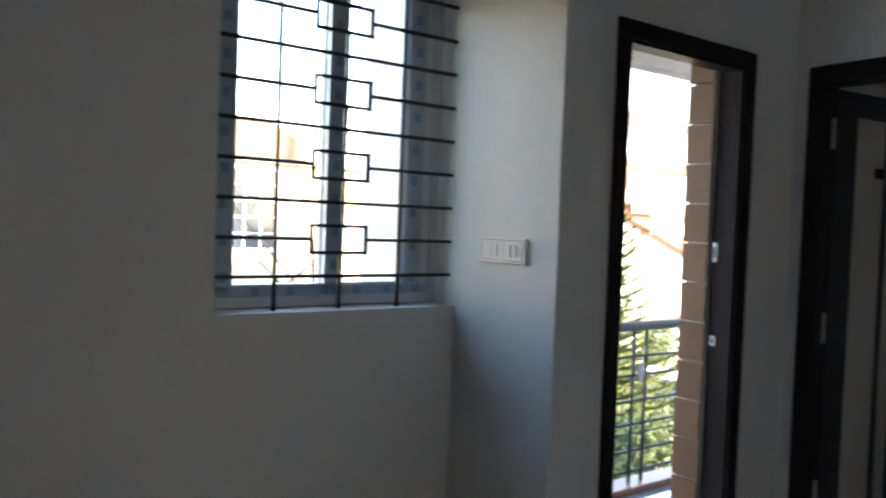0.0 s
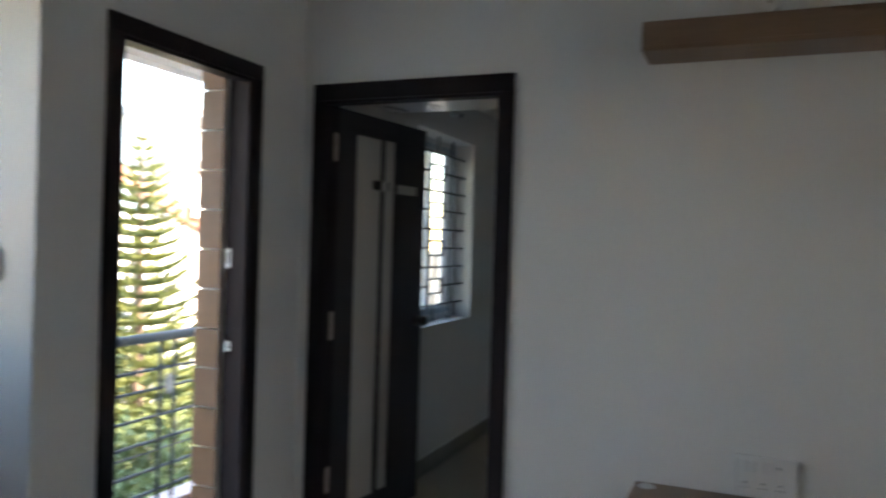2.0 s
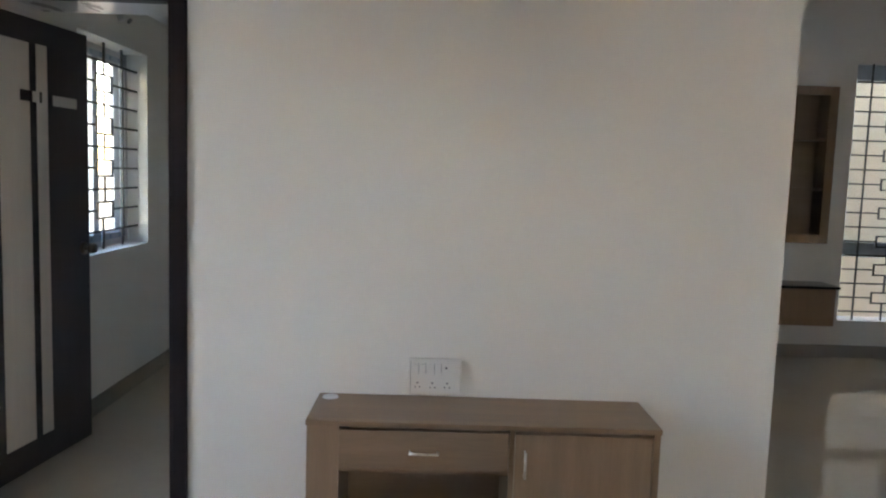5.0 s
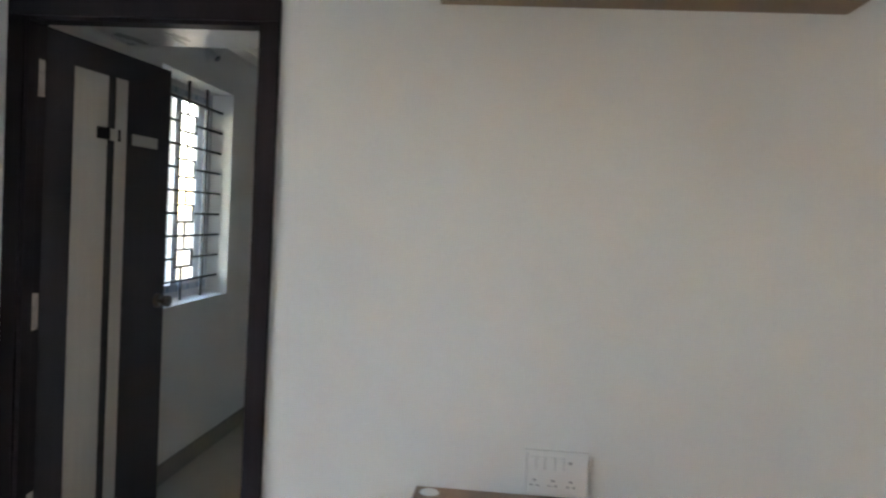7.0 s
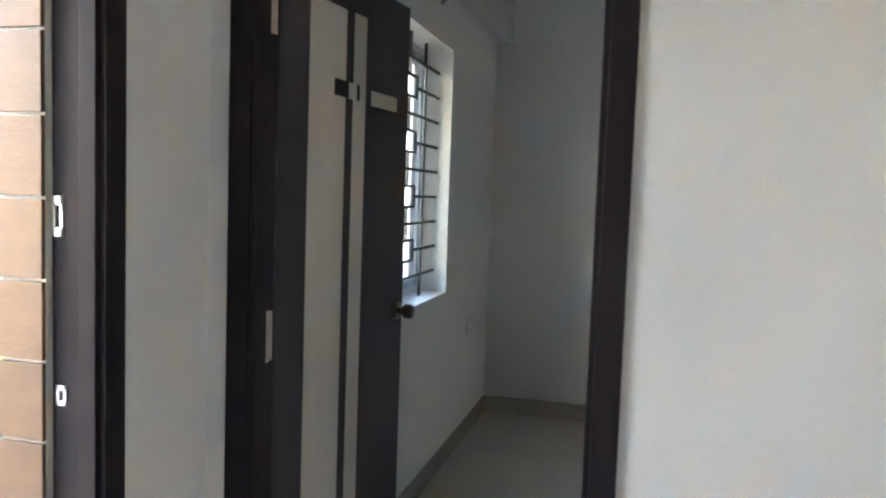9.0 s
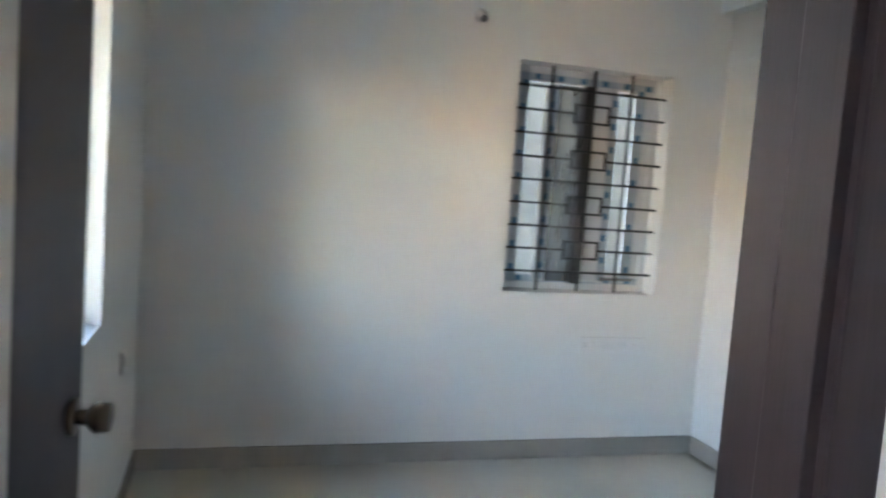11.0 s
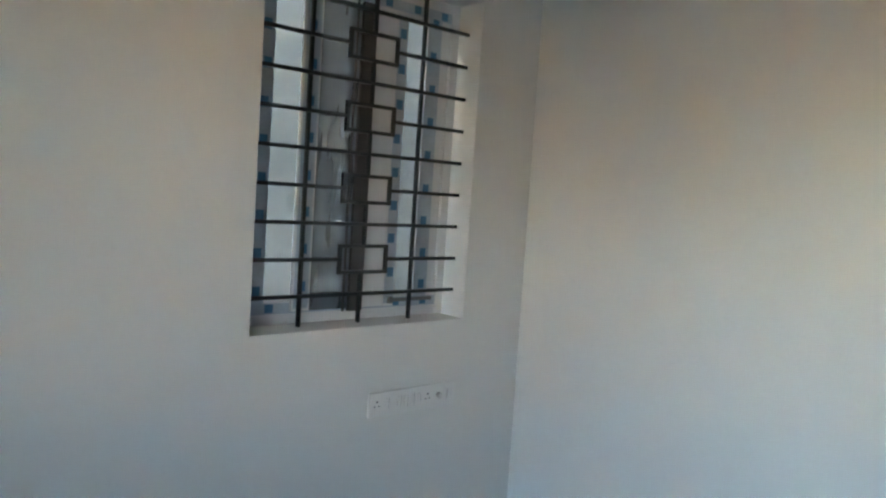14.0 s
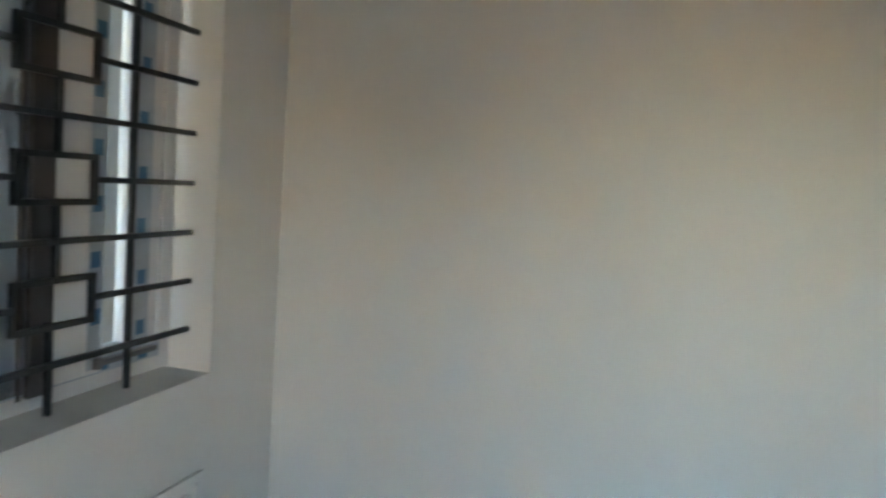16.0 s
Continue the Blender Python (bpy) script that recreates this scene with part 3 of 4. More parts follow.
# ---- electrical plates ----
def switch_plate(at, w, h, items, label, group="switch plates", name="switch_plate"):
    """A modular plate: local x along the wall, -y into the room, origin at its centre. items: (kind, x, z, width, height)."""
    sp = thing(name, at, label, "switch plate", group)
    boxpart("base", (-w / 2 + 0.004, -0.006, -h / 2 + 0.004, w / 2 - 0.004, 0.0, h / 2 - 0.004), M_PLATE, sp)
    bm = bmesh.new()
    bm_box(bm, -w / 2, -0.013, -h / 2, w / 2, -0.005, h / 2, 0.004)
    cover = part("cover", bm, M_PLATE, sp)
    for kind, x, z, a, b in items:
        if kind == "switch":
            bm = bmesh.new()
            bm_box(bm, x - a / 2, -0.0150, z - b / 2, x + a / 2, -0.0125, z + b / 2, 0.001)
            bm_box(bm, x - a / 2 + 0.003, -0.018, z - b / 2 + 0.004, x + a / 2 - 0.003, -0.0145, z + b / 2 - 0.004, 0.001)
            part("rocker", bm, M_PLATE, cover)
            boxpart("gap", (x + a / 2, -0.0138, z - b / 2, x + a / 2 + 0.0015, -0.0128, z + b / 2), M_PLATED, cover)
        elif kind == "socket":
            bm = bmesh.new()
            for dx, dz, r in ((0, 0.011, 0.0042), (-0.0095, -0.006, 0.0032), (0.0095, -0.006, 0.0032)):
                bm_cyl(bm, (x + dx, -0.0138, z + dz), (x + dx, -0.0120, z + dz), r, 12)
            part("socket_hole", bm, M_PLATED, cover, "dark socket holes")
        elif kind == "knob":
            bm = bmesh.new()
            bm_cyl(bm, (x, -0.012, z), (x, -0.022, z), 0.011, 20)
            part("dimmer", bm, M_PLATE, cover, smooth=True)
        elif kind == "dot":
            bm = bmesh.new()
            bm_cyl(bm, (x, -0.0138, z), (x, -0.012, z), a, 12)
            part("outlet_hole", bm, M_PLATED, cover)
        elif kind == "line":
            boxpart("groove", (x - a / 2, -0.0138, z - b / 2, x + a / 2, -0.0125, z + b / 2), M_PLATED, cover)
    return sp


switch_plate((-0.246, YR, 1.308), 0.256, 0.092,
             [("switch", -0.028, 0.0, 0.022, 0.045), ("switch", 0.044, 0.0, 0.022, 0.045), ("switch", 0.069, 0.0, 0.022, 0.045), ("line", -0.055, 0.0, 0.0016, 0.06), ("line", 0.012, 0.0, 0.0012, 0.06), ("line", 0.0, 0.035, 0.222, 0.0022), ("line", 0.0, -0.035, 0.222, 0.0022), ("line", -0.111, 0.0, 0.0022, 0.07), ("line", 0.111, 0.0, 0.0022, 0.07)],
             "white switch plate still in clear film beside the hall window")
switch_plate((1.988, 0.0, 0.612), 0.208, 0.146,
             [("switch", -0.074, 0.032, 0.022, 0.042), ("switch", -0.047, 0.032, 0.022, 0.042), ("switch", -0.013, 0.032, 0.022, 0.042), ("switch", 0.014, 0.032, 0.022, 0.042), ("dot", 0.045, 0.036, 0.005, 0),
              ("socket", -0.066, -0.036, 0, 0), ("socket", -0.008, -0.036, 0, 0), ("socket", 0.05, -0.036, 0, 0), ("line", -0.094, 0.0, 0.0015, 0.125)],
             "large white plate of switches and sockets above the cabinet")
switch_plate((2.355, YF, 0.615), 0.105, 0.088, [("socket", -0.018, 0.0, 0, 0), ("switch", 0.024, 0.0, 0.02, 0.042)], "small white socket plate under the bedroom window")
switch_plate((2.553, YF, 0.615), 0.300, 0.088,
             [("switch", -0.12, 0, 0.02, 0.042), ("switch", -0.09, 0, 0.02, 0.042), ("switch", -0.06, 0, 0.02, 0.042), ("switch", -0.03, 0, 0.02, 0.042), ("socket", 0.015, 0, 0, 0), ("knob", 0.068, 0, 0, 0), ("switch", 0.115, 0, 0.02, 0.042)],
             "long white switch plate with a dimmer under the bedroom window")
switch_plate(pose(XL, 2.558, 0.644, 0, 0, 90), 0.09, 0.09, [("switch", -0.015, 0, 0.02, 0.04), ("switch", 0.012, 0, 0.02, 0.04)], "small white switch plate low on the bedroom wall")
switch_plate(pose(XR, 2.480, 2.255, 0, 0, -90), 0.11, 0.10, [("socket", -0.022, 0.0, 0, 0), ("switch", 0.025, 0.0, 0.022, 0.045)], "white socket plate high on the bedroom wall")
cov = thing("cover_box", pose(XR, 2.718, 2.258, 0, 0, -90), "white blank cover box high on the bedroom wall", "cover box")
boxpart("body", (-0.165, -0.03, -0.083, 0.165, 0.0, 0.083), M_PLATE, cov, bevel=0.004)
boxpart("lid", (-0.16, -0.034, -0.078, 0.16, -0.0295, 0.078), M_PLATE, cov, bevel=0.002)


def bulb_holder(at, label):
    """Angled batten lamp holder: -y into the room."""
    h = thing("bulb_holder", at, label, "lamp holder", "lamp holders")
    bm = bmesh.new()
    bm_cyl(bm, (0, 0, 0), (0, -0.012, 0), 0.032, 24)
    bm_cyl(bm, (0, -0.012, 0), (0, -0.03, 0), 0.030, 24, 0.02)
    part("base", bm, M_PLATE, h, smooth=True)
    bm = bmesh.new()
    bm_cyl(bm, (0, -0.022, 0.004), (0, -0.06, -0.026), 0.016, 20)
    part("socket", bm, M_PLATE, h, smooth=True)
    bm = bmesh.new()
    bm_cyl(bm, (0, -0.056, -0.0225), (0, -0.063, -0.028), 0.0178, 20)
    part("ring", bm, M_PLATED, h, "grey holder ring", True)
    return h


bulb_holder((1.617, YF, 2.254), "white angled lamp holder without a bulb on the wall")
bulb_holder(pose(XL, 1.60, 2.252, 0, 0, 90), "white angled lamp holder without a bulb above the window")
outlet = thing("conduit_outlet", (1.95, 0.0, 2.288), "round white conduit outlet on the wall above the shelf", "outlet")
bm = bmesh.new()
bm_cyl(bm, (0, 0, 0), (0, -0.026, 0), 0.042, 28, 0.036)
part("cap", bm, M_PLATE, outlet)
bm = bmesh.new()
bm_cyl(bm, (0.004, -0.0255, 0.004), (0.004, -0.0275, 0.004), 0.009, 16)
part("hole", bm, M_BEAM, outlet, "dull wire hole")

# ---- hall furniture ----
cab = thing("tv_cabinet", (1.543, -0.330, 0), "low brown wood-laminate cabinet with drawer, niche and door", "cabinet")
cw, cd, ct = 1.249, 0.330, 0.532
boxpart("top", (-0.004, -0.004, ct - 0.019, cw + 0.004, cd - 0.001, ct), M_LAMH, cab, "dusty wood-laminate top", 0.002)
boxpart("side", (0.0, 0.0, 0.0, 0.115, cd - 0.002, ct - 0.019), M_LAM, cab, bevel=0.002)
boxpart("side", (cw - 0.024, 0.0, 0.0, cw, cd - 0.002, ct - 0.019), M_LAM, cab, bevel=0.002)
boxpart("divider", (0.715, 0.004, 0.0, 0.733, cd - 0.012, ct - 0.019), M_LAM, cab)
boxpart("back", (0.115, cd - 0.012, 0.05, cw - 0.024, cd - 0.003, ct - 0.02), M_INSIDE, cab)
boxpart("bottom", (0.115, 0.02, 0.05, cw - 0.024, cd - 0.012, 0.068), M_INSIDE, cab)
boxpart("plinth", (0.115, 0.03, 0.0, cw - 0.024, 0.048, 0.05), M_LAMH, cab)
boxpart("shelf", (0.115, 0.01, 0.345, 0.715, cd - 0.012, 0.361), M_LAMH, cab)
drw = boxpart("drawer", (0.114, -0.002, 0.364, 0.713, 0.016, 0.502), M_LAMH, cab, "wood-laminate drawer front", 0.002)
cdoor = boxpart("door", (0.735, -0.002, 0.054, cw - 0.027, 0.016, 0.502), M_LAM, cab, "wood-laminate cabinet door", 0.002)


def pull(parent, a, b):
    """A bow handle between two feet, standing off the front."""
    a, b = Vector(a), Vector(b)
    bm = bmesh.new()
    off = Vector((0, -0.024, 0))
    bm_cyl(bm, a, a + off, 0.004, 10)
    bm_cyl(bm, b, b + off, 0.004, 10)
    d = (b - a).normalized() * 0.004
    bm_cyl(bm, a + off - d, b + off + d, 0.0048, 12)
    part("handle", bm, M_STEEL, parent, "steel bow handle", True)


pull(drw, (0.365, -0.002, 0.428), (0.462, -0.002, 0.428))
pull(cdoor, (0.770, -0.002, 0.354), (0.770, -0.002, 0.440))
cap = thing("cable_cap", (1.588, -0.055, ct), "white round plastic cable cap on the cabinet top", "cable cap")
bm = bmesh.new()
bm_cyl(bm, (0, 0, 0), (0, 0, 0.005), 0.031, 28, 0.028)
bm_cyl(bm, (0, 0, 0.005), (0, 0, 0.007), 0.020, 24)
part("disc", bm, M_PLATE, cap, smooth=False)

shelf = thing("wall_shelf", (1.543, 0, 2.098), "brown wood-laminate box shelf fixed high on the wall", "shelf")
boxpart("top", (0.0, -0.21, 0.084, 1.25, 0.0, 0.102), M_LAMH, shelf, bevel=0.0015)
boxpart("bottom", (0.0, -0.21, 0.0, 1.25, 0.0, 0.018), M_LAMH, shelf, bevel=0.0015)
boxpart("front", (0.0, -0.2105, 0.018, 1.25, -0.192, 0.084), M_LAMH, shelf)
boxpart("end", (0.0, -0.192, 0.018, 0.018, 0.0, 0.084), M_LAMH, shelf)
boxpart("end", (1.232, -0.192, 0.018, 1.25, 0.0, 0.084), M_LAMH, shelf)

# ---- bedroom wardrobe ----
wr = thing("wardrobe", (1.521, TB, 0), "unfinished brown plywood wardrobe side under the loft", "wardrobe")
boxpart("side_panel", (0.0, 0.004, 0.0, 0.019, 0.522, 2.098), M_PANEL, wr, "brown plywood panel with smudges", 0.001)
boxpart("lipping", (-0.002, 0.522, 0.0, 0.021, 0.54, 2.098), M_EDGE, wr, "raw yellow wood lipping", 0.002)
boxpart("back_panel", (0.02, 0.004, 0.0, 1.50, 0.012, 2.098), M_PANEL, wr)
boxpart("base", (0.02, 0.012, 0.0, 1.50, 0.37, 0.08), M_PANEL, wr)
boxpart("shelf", (0.02, 0.012, 1.70, 1.50, 0.37, 1.718), M_PANEL, wr)
boxpart("side_panel", (1.50, 0.004, 0.0, 1.519, 0.37, 2.098), M_PANEL, wr)
for y, z in ((0.495, 1.40), (0.405, 1.545), (0.45, 0.7)):
    bm = bmesh.new()
    bm_cyl(bm, (-0.0012, y, z), (0.002, y, z), 0.0045, 12)
    part("screw_head", bm, M_INTER, wr)

# ---- dining corner ----
niche = thing("wall_niche_cabinet", (4.80, YK, 0.97), "wood-framed open shelf cabinet set into the wall", "cabinet")
bm = bmesh.new()
ring(bm, -0.03, -0.03, 0.37, 1.23, 0.07, -0.02, 0.01)
part("frame", bm, M_LAM, niche)
boxpart("back", (0.0, 0.19, 0.0, 0.34, 0.2, 1.20), M_INSIDE, niche)
for x in (0.0, 0.322):
    boxpart("side", (x, 0.01, 0.0, x + 0.018, 0.19, 1.20), M_INSIDE, niche)
for z in (0.0, 0.40, 0.80, 1.182):
    boxpart("shelf", (0.018, 0.012, z, 0.322, 0.19, z + 0.018), M_INSIDE, niche)
low = thing("counter_cabinet", (3.335, 2.90, 0.0), "low brown laminate cabinet unit under a black slab", "cabinet")
boxpart("body", (0.0, 0.02, 0.308, 1.80, 0.299, 0.604), M_LAM, low, bevel=0.002)
for i in range(3):
    boxpart("door", (0.008 + i * 0.597, 0.0, 0.312, 0.592 + i * 0.597, 0.018, 0.599), M_LAM, low, bevel=0.002)
boxpart("support", (0.0, 0.285, 0.101, 1.80, 0.299, 0.308), M_WALL, low)
ctop = tagged(new("counter_slab", mesh_of((lambda b: (bm_box(b, 3.334, 2.88, 0.605, 5.15, 3.199, 0.627, 0.004), b)[1])(bmesh.new()), "counter_slab", M_STONE)), "polished black granite slab on the low cabinet", "countertop")

# ---- balcony ----
rail = thing("balcony_railing", (-0.93, 0, 0.012), "dark grey painted iron railing along the balcony edge", "railing")
Y0, Y1 = YR + 0.2, 0.86


def pipe(parent, name, a, b, r, seg=12):
    bm = bmesh.new()
    bm_cyl(bm, a, b, r, seg)
    return part(name, bm, M_RAIL, parent, smooth=True)


pipe(rail, "top_rail", (0, Y0, 0.862), (0, Y1, 0.862), 0.026, 16)
for z in (0.695, 0.592, 0.450, 0.322, 0.270, 0.175, 0.060):
    pipe(rail, "level_bar", (0, Y0, z), (0, Y1, z), 0.0085 if z != 0.270 else 0.005)
for yy in (-1.0, -0.9, 0.165, 0.268, 0.84):
    pipe(rail, "upright", (0.004, yy, 0.0), (0.004, yy, 0.85), 0.010)
cloth = thing("cloth_rag", (-0.915, 0.215, 0.53), "pale crumpled cloth rag tied to the railing", "cloth")
bm = bmesh.new()
bmesh.ops.create_icosphere(bm, subdivisions=3, radius=0.055)
for v in bm.verts:
    f = 1 + 0.35 * noise.noise(v.co * 18)
    v.co = Vector((v.co.x * 0.25 * f, v.co.y * (0.55 - 2.6 * (v.co.z - 0.02)) * f * 0.7, v.co.z * 1.05 + 0.09))
part("folds", bm, M_CLOTH, cloth, smooth=True)


# ---- planting and houses outside ----
def leaf_cloud(bm, rng, centre, rad, n, size):
    """Many small folded leaves spread through an uneven volume."""
    for _ in range(n):
        d = Vector((rng.gauss(0, 1), rng.gauss(0, 1), rng.gauss(0, 1))).normalized()
        r = rng.random() ** 0.45
        p = Vector(centre) + Vector((d.x * rad[0], d.y * rad[1], d.z * rad[2])) * r * (0.75 + 0.5 * noise.noise(Vector(centre) + d * 1.7))
        s = size * rng.uniform(0.6, 1.3)
        q = Euler((rng.uniform(0, 6.3), rng.uniform(0, 6.3), rng.uniform(0, 6.3))).to_matrix()
        a, b, c, e = (p + q @ Vector(t) * s for t in ((-0.5, 0, 0), (0, -0.28, 0.12), (0.5, 0, 0), (0, 0.28, 0.12)))
        va, vb, vc, ve = (bm.verts.new(t) for t in (a, b, c, e))
        bm.faces.new((va, vb, vc))
        bm.faces.new((va, vc, ve))


def shrub(at, h, w, seed, label):
    rng = random.Random(seed)
    t = thing("shrub", at, label, "shrub", "garden shrubs")
    bm = bmesh.new()
    tips = []
    for k in range(6):
        a = rng.uniform(0, 6.3)
        tip = Vector((math.cos(a) * w * 0.35 * rng.random(), math.sin(a) * w * 0.35 * rng.random(), h * rng.uniform(0.5, 0.85)))
        mid = tip * 0.5 + Vector((rng.uniform(-0.1, 0.1), rng.uniform(-0.1, 0.1), 0))
        bm_cyl(bm, (0, 0, 0), mid, 0.04, 7, 0.025)
        bm_cyl(bm, mid, tip, 0.025, 6, 0.008)
        tips.append(tip)
    part("stems", bm, M_BARK, t)
    bm = bmesh.new()
    for k in range(11):
        c = Vector((rng.uniform(-0.4, 0.4) * w, rng.uniform(-0.4, 0.4) * w, h * rng.uniform(0.35, 0.9)))
        leaf_cloud(bm, rng, c, (w * 0.28, w * 0.28, h * 0.2), 330, 0.105)
    part("foliage", bm, M_LEAFG, t)


rs = random.Random(21)
for k, (x, y, h, w) in enumerate([(-5.2, 2.2, 2.6, 2.2), (-6.0, 3.6, 3.2, 2.6), (-4.4, 3.4, 2.2, 2.0), (-7.6, 5.6, 3.0, 2.6), (-5.2, 5.2, 2.8, 2.4), (-8.6, 4.2, 3.0, 2.6),
                                    (-9.2, 8.2, 3.2, 3.0), (-7.2, 7.6, 3.0, 2.6), (-3.6, 5.4, 2.2, 2.2), (-9.6, 1.2, 3.3, 2.2), (-10.2, -0.6, 3.0, 2.0), (-5.6, 8.6, 2.8, 2.6)]):
    shrub((x, y, -3.3), h, w, 100 + k, "leafy green garden shrub with dusty leaves")


def bare_shrub(at, h, seed):
    """A nearly leafless garden tree: forking, arching twigs."""
    rng = random.Random(seed)
    t = thing("bare_shrub", at, "nearly leafless garden tree with thin arching twigs", "tree")
    bm, lv = bmesh.new(), bmesh.new()

    def grow(p, d, length, r, depth):
        n = 4
        for i in range(n):
            d = (d + Vector((rng.uniform(-0.25, 0.25), rng.uniform(-0.25, 0.25), -0.10 * (3 - depth) * 0.4))).normalized()
            q = p + d * length / n
            bm_cyl(bm, p, q, r, 5, r * 0.85)
            r *= 0.85
            p = q
            if depth and i > 0:
                a = rng.uniform(0, 6.3)
                side = (d + Vector((math.cos(a), math.sin(a), rng.uniform(0.0, 0.5))) * 0.9).normalized()
                grow(p, side, length * rng.uniform(0.5, 0.7), r * 0.6, depth - 1)
        if depth < 2:
            leaf_cloud(lv, rng, p, (0.12, 0.12, 0.08), 3, 0.07)

    for k in range(3):
        grow(Vector((0, 0, 0)), Vector((rng.uniform(-0.2, 0.2), rng.uniform(-0.2, 0.2), 1)), h * rng.uniform(0.85, 1.0), 0.05, 3)
    part("branches", bm, M_BARK, t)
    part("leaves", lv, M_LEAFG, t)


bare_shrub((-8.0, 1.0, -3.3), 4.5, 31)


def norfolk_pine(at, h, seed):
    """Tiered conifer: whorls of drooping boughs, each clothed in short upturned shoots."""
    rng = random.Random(seed)
    t = thing("norfolk_pine", at, "tall tiered green conifer with upswept bough tips", "tree")
    bm = bmesh.new()
    bm_cyl(bm, (0, 0, 0), (0.03, 0.02, h * 0.6), 0.11, 12, 0.06)
    bm_cyl(bm, (0.03, 0.02, h * 0.6), (0, 0, h), 0.06, 10, 0.008)
    part("trunk", bm, M_BARK, t)
    bm = bmesh.new()
    z = h * 0.2
    while z < h - 0.05:
        f = (h - z) / h
        reach = min(2.4, 0.10 + 2.08 * f ** 0.95)
        n = 9 if f > 0.12 else 7
        a0 = rng.uniform(0, 6.3)
        for k in range(n):
            a = a0 + k * 6.283 / n + rng.uniform(-0.15, 0.15)
            L = reach * rng.uniform(0.8, 1.1)
            up = 0.32 + 0.25 * (1 - f)
            side = Vector((-math.sin(a), math.cos(a), 0))
            out = Vector((math.cos(a), math.sin(a), 0))
            m = max(4, int(L / 0.045))
            prev = None
            for i in range(m + 1):
                u = i / m
                p = out * (L * u) + Vector((0, 0, z + L * (up * u * u - 0.18 * u)))
                if prev is not None and i > 1:
                    fl = 0.135 * (1 - 0.5 * u) * min(1, L + 0.35)
                    for sg in (-1, -0.35, 0.35, 1):
                        d = (side * sg * rng.uniform(0.7, 1.0) + out * 0.55 + Vector((0, 0, rng.uniform(0.1, 1.0)))).normalized()
                        e = p + d * fl
                        g = d.cross(Vector((rng.uniform(-1, 1), rng.uniform(-1, 1), 1))).normalized() * 0.017
                        vs = [bm.verts.new(q) for q in (p - g, p + g, e + g * 0.5 + Vector((0, 0, 0.012)), e - g * 0.5)]
                        bm.faces.new(vs)
                    w = Vector((0, 0, 0.022))
                    bm.faces.new([bm.verts.new(q) for q in (prev - w, p - w, p + w, prev + w)])
                prev = p
        z += 0.23 * (0.6 + 0.55 * f)
    part("foliage", bm, M_PINE, t)


norfolk_pine((-6.43, 5.58, -3.3), 6.15, 5)


def facade_window(parent, at, w, h, cols, rows):
    """A window on a far house: dark pane behind a white lattice frame, local -y outwards."""
    win = new("window")
    win.parent = parent
    win.matrix_basis = at
    boxpart("pane", (-w / 2, -0.01, 0, w / 2, 0.0, h), M_WINDARK, win)
    bm = bmesh.new()
    ring(bm, -w / 2 - 0.05, -0.05, w / 2 + 0.05, h + 0.05, 0.08, -0.06, 0.0, bevel=0)
    for i in range(1, cols):
        x = -w / 2 + w * i / cols
        bm_box(bm, x - 0.018, -0.05, 0, x + 0.018, -0.012, h)
    for j in range(1, rows):
        z = h * j / rows
        bm_box(bm, -w / 2, -0.048, z - 0.018, w / 2, -0.012, z + 0.018)
    part("lattice", bm, M_WHITEF, win)


hb = thing("house", pose(-14.0, 3.0, -3.3, 0, 0, 90), "cream two-storey house with an arched gable and lattice windows", "house", "houses")
bm = bmesh.new()
bm_box(bm, -5.0, 0.0, 0.0, 5.0, 8.0, 6.0)
# Unseen wing, added to bounce warm sunlight through the bedroom side window.
bm_box(bm, -19.0, -2.5, 0.0, -5.0, 8.0, 7.1)
part("wall", bm, M_FACADE, hb)
bm = bmesh.new()
prof = [(-1.6 + 2.8 * i / 24, 6.0 + 0.8 * math.sqrt(max(0, 1 - ((i - 12) / 12) ** 2))) for i in range(25)]
front = [bm.verts.new((x, -0.25, z)) for x, z in prof]
backv = [bm.verts.new((x, 0.3, z)) for x, z in prof]
bm.faces.new(front)
bm.faces.new(backv[::-1])
for i in range(24):
    bm.faces.new((front[i], front[i + 1], backv[i + 1], backv[i]))
bm.faces.new((front[-1], front[0], backv[0], backv[-1]))
part("arched_gable", bm, M_GABLE, hb)
bm = bmesh.new()
bm_box(bm, -5.0, -0.2, 5.9, 5.2, 8.2, 6.02)
bm_box(bm, -6.1, -0.2, 2.7, 5.1, 0.0, 2.9)
part("roof", bm, M_WHITEF, hb)
for x, z, w, h, c, r in ((-0.15, 4.0, 1.5, 1.75, 4, 5), (3.6, 4.3, 1.1, 1.5, 3, 4), (-0.4, 0.9, 1.4, 1.4, 4, 4), (-3.4, 0.9, 1.3, 1.4, 3, 4)):
    facade_window(hb, pose(x, -0.02, z), w, h, c, r)

ha = thing("house", pose(-12.5, 16.0, -3.3, 0, 0, 90), "white house with a sloping terracotta-edged stair wall and roof terraces", "house", "houses")
bm = bmesh.new()
bm_box(bm, -6.0, 0.0, 0.0, 8.0, 9.0, 5.2)
bm_box(bm, -2.9, 1.5, 5.2, 8.0, 9.0, 8.04)
part("wall", bm, M_WHITEF, ha)
boxpart("roof_slab", (-3.1, 0.0, 8.05, 8.2, 9.2, 8.25), M_CONC, ha, "grey roof slab", 0.01)
boxpart("balcony_parapet", (-2.9, -0.6, 6.85, 8.2, -0.45, 7.25), M_CONC, ha, "pale grey balcony parapet", 0.01)
boxpart("balcony_floor", (-2.9, -0.6, 6.72, 8.2, 1.5, 6.845), M_WHITEF, ha)
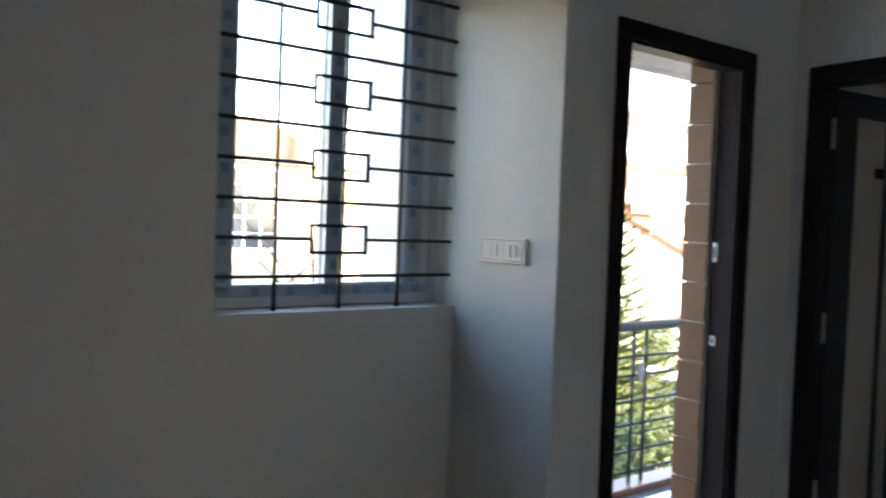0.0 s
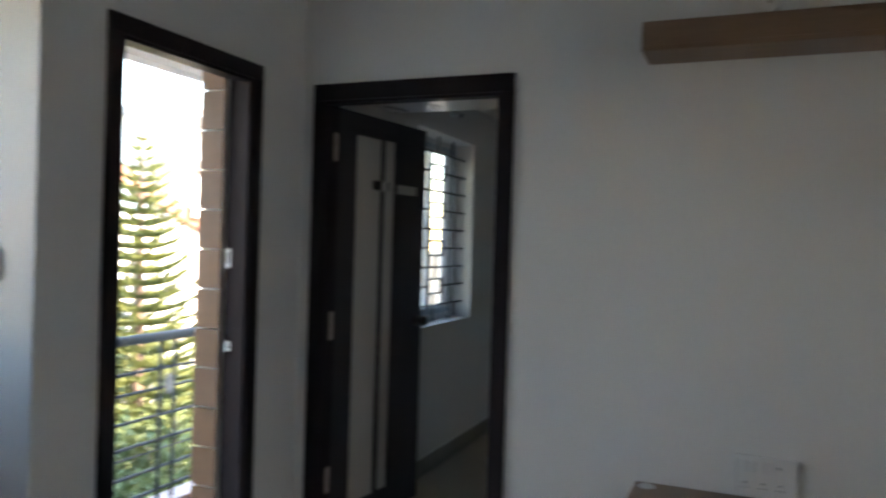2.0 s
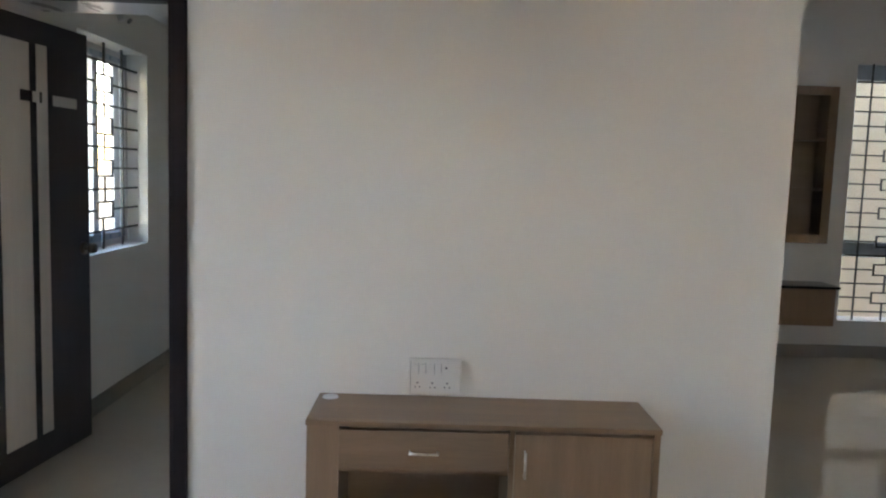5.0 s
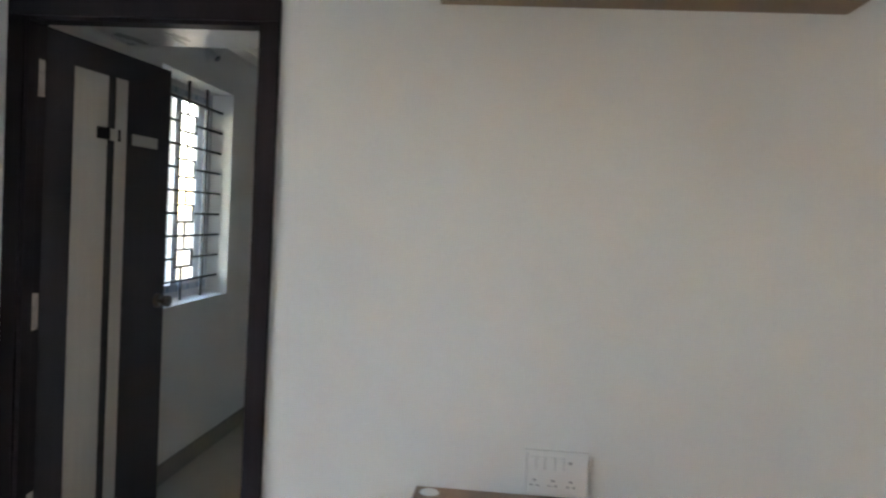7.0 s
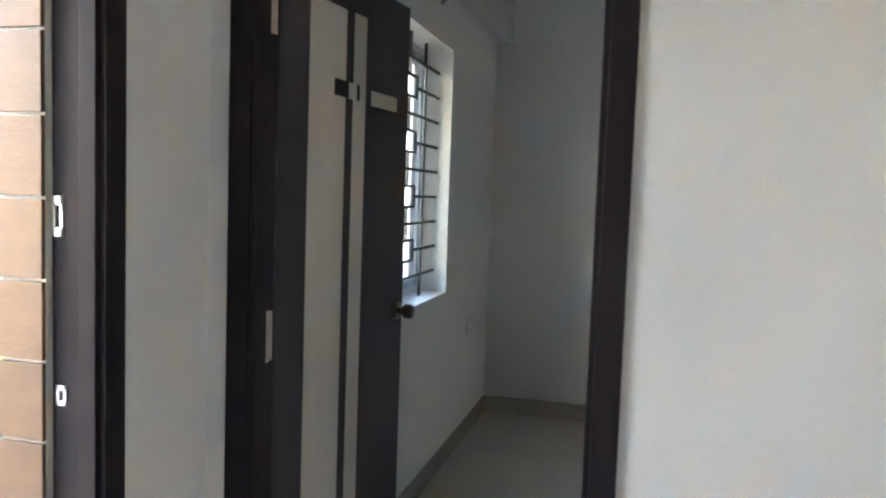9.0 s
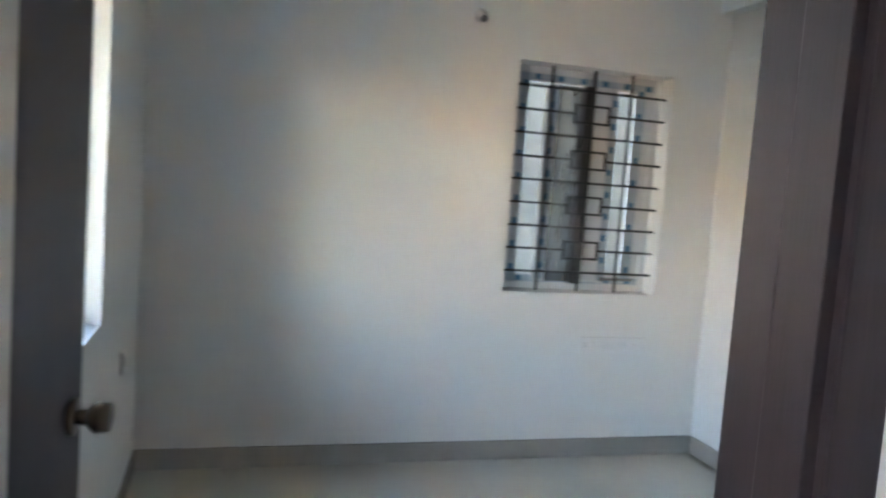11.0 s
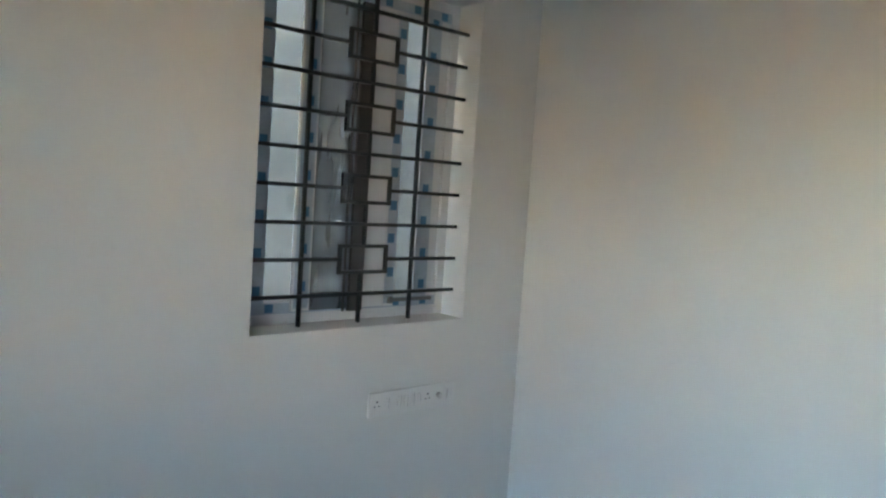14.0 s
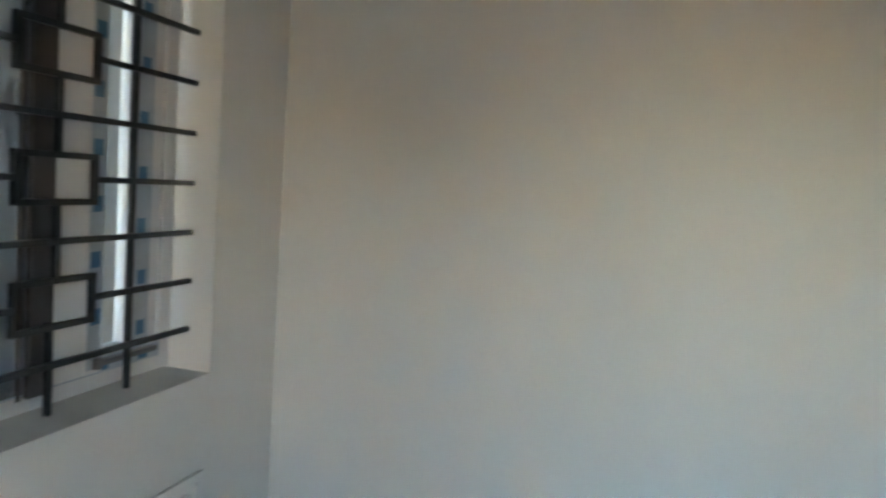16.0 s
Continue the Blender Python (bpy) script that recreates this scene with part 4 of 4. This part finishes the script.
boxpart("handrail", (-2.8, -0.55, 6.42, 8.0, -0.50, 6.46), M_TERRA, ha, "thin red painted handrail")
for x in (-2.3, 0.6, 3.5, 6.4):
    boxpart("column", (x, -0.4, 7.26, x + 0.25, -0.15, 8.045), M_WHITEF, ha)
    boxpart("column", (x, -0.4, 5.41, x + 0.25, -0.15, 6.715), M_WHITEF, ha)
boxpart("ledge", (-2.0, -0.35, 4.62, -1.3, -0.003, 4.70), M_TERRA, ha)
boxpart("terrace_wall", (-2.9, -0.6, 5.2, 8.2, -0.45, 6.3), M_WHITEF, ha)
boxpart("eave", (-3.0, -0.9, 2.05, 8.2, -0.003, 2.2), M_TERRA, ha, "weathered red tiled eave")
bm = bmesh.new()
slope = [(-5.8, 6.2), (2.2, 3.2), (2.2, 3.6), (-5.8, 6.6)]
f0 = [bm.verts.new((x, -0.3, z)) for x, z in slope]
f1 = [bm.verts.new((x, -0.003, z)) for x, z in slope]
bm.faces.new(f0)
bm.faces.new(f1[::-1])
for i in range(4):
    bm.faces.new((f0[i], f0[(i + 1) % 4], f1[(i + 1) % 4], f1[i]))
part("stair_coping", bm, M_TERRA, ha, "terracotta sloping coping")
for x, z in ((-4.6, 2.2), (4.4, 3.2), (4.4, 0.9), (-1.0, 0.8)):
    facade_window(ha, pose(x, -0.02, z), 1.1, 1.3, 2, 3)
bwall = tagged(new("compound_wall", mesh_of((lambda b: (bm_box(b, -9.2, 8.9, -3.3, 2.0, 9.1, -1.5), bm_box(b, -9.25, 8.85, -1.5, 2.05, 9.15, -1.42), b)[2])(bmesh.new()), "compound_wall", M_WHITEF)), "white rendered compound wall behind the garden", "wall")

rg = random.Random(8)
verts, faces = [], []
for _ in range(9000):
    x, y = rg.uniform(-13, -1.2), rg.uniform(-3, 14)
    hh = rg.uniform(0.15, 0.6)
    a = rg.uniform(0, 6.3)
    dx, dy = math.cos(a) * 0.02, math.sin(a) * 0.02
    lx, ly = rg.uniform(-0.15, 0.15), rg.uniform(-0.15, 0.15)
    k = len(verts)
    verts += [(x - dx, y - dy, -3.3), (x + dx, y + dy, -3.3), (x + lx, y + ly, -3.3 + hh)]
    faces.append((k, k + 1, k + 2))
me = bpy.data.meshes.new("grass")
me.from_pydata(verts, [], faces)
me.materials.append(M_GRASS)
tagged(new("grass", me), "dry yellow-green grass in the garden", "grass", kind="stuff")

# ---- cladding tiles in the balcony door reveal ----
reveal = thing("cladding", (XBO - 0.0025, -0.392, 0), "brown wood-look cladding tiles on the door reveal", "cladding", kind="structure")
bm = bmesh.new()
bm_box(bm, -0.012, -0.010, 0.0, 0.112, 0.0, 0.158, 0.002)
tile_mesh = mesh_of(bm, "tile", M_TILE)
for k in range(14):
    z = 0.038 - 0.1643 + k * 0.1643 + 0.003
    if z < -0.04 or z > 2.11:
        continue
    t = new("tile", tile_mesh)
    t.parent = reveal
    t.location = (0.0, rs.uniform(-0.0015, 0.0), z)
    if z < 0 or z + 0.158 > 2.11:
        t.scale = (1, 1, (min(z + 0.158, 2.108) - max(z, 0.0)) / 0.158)
        t.location.z = max(z, 0.0)
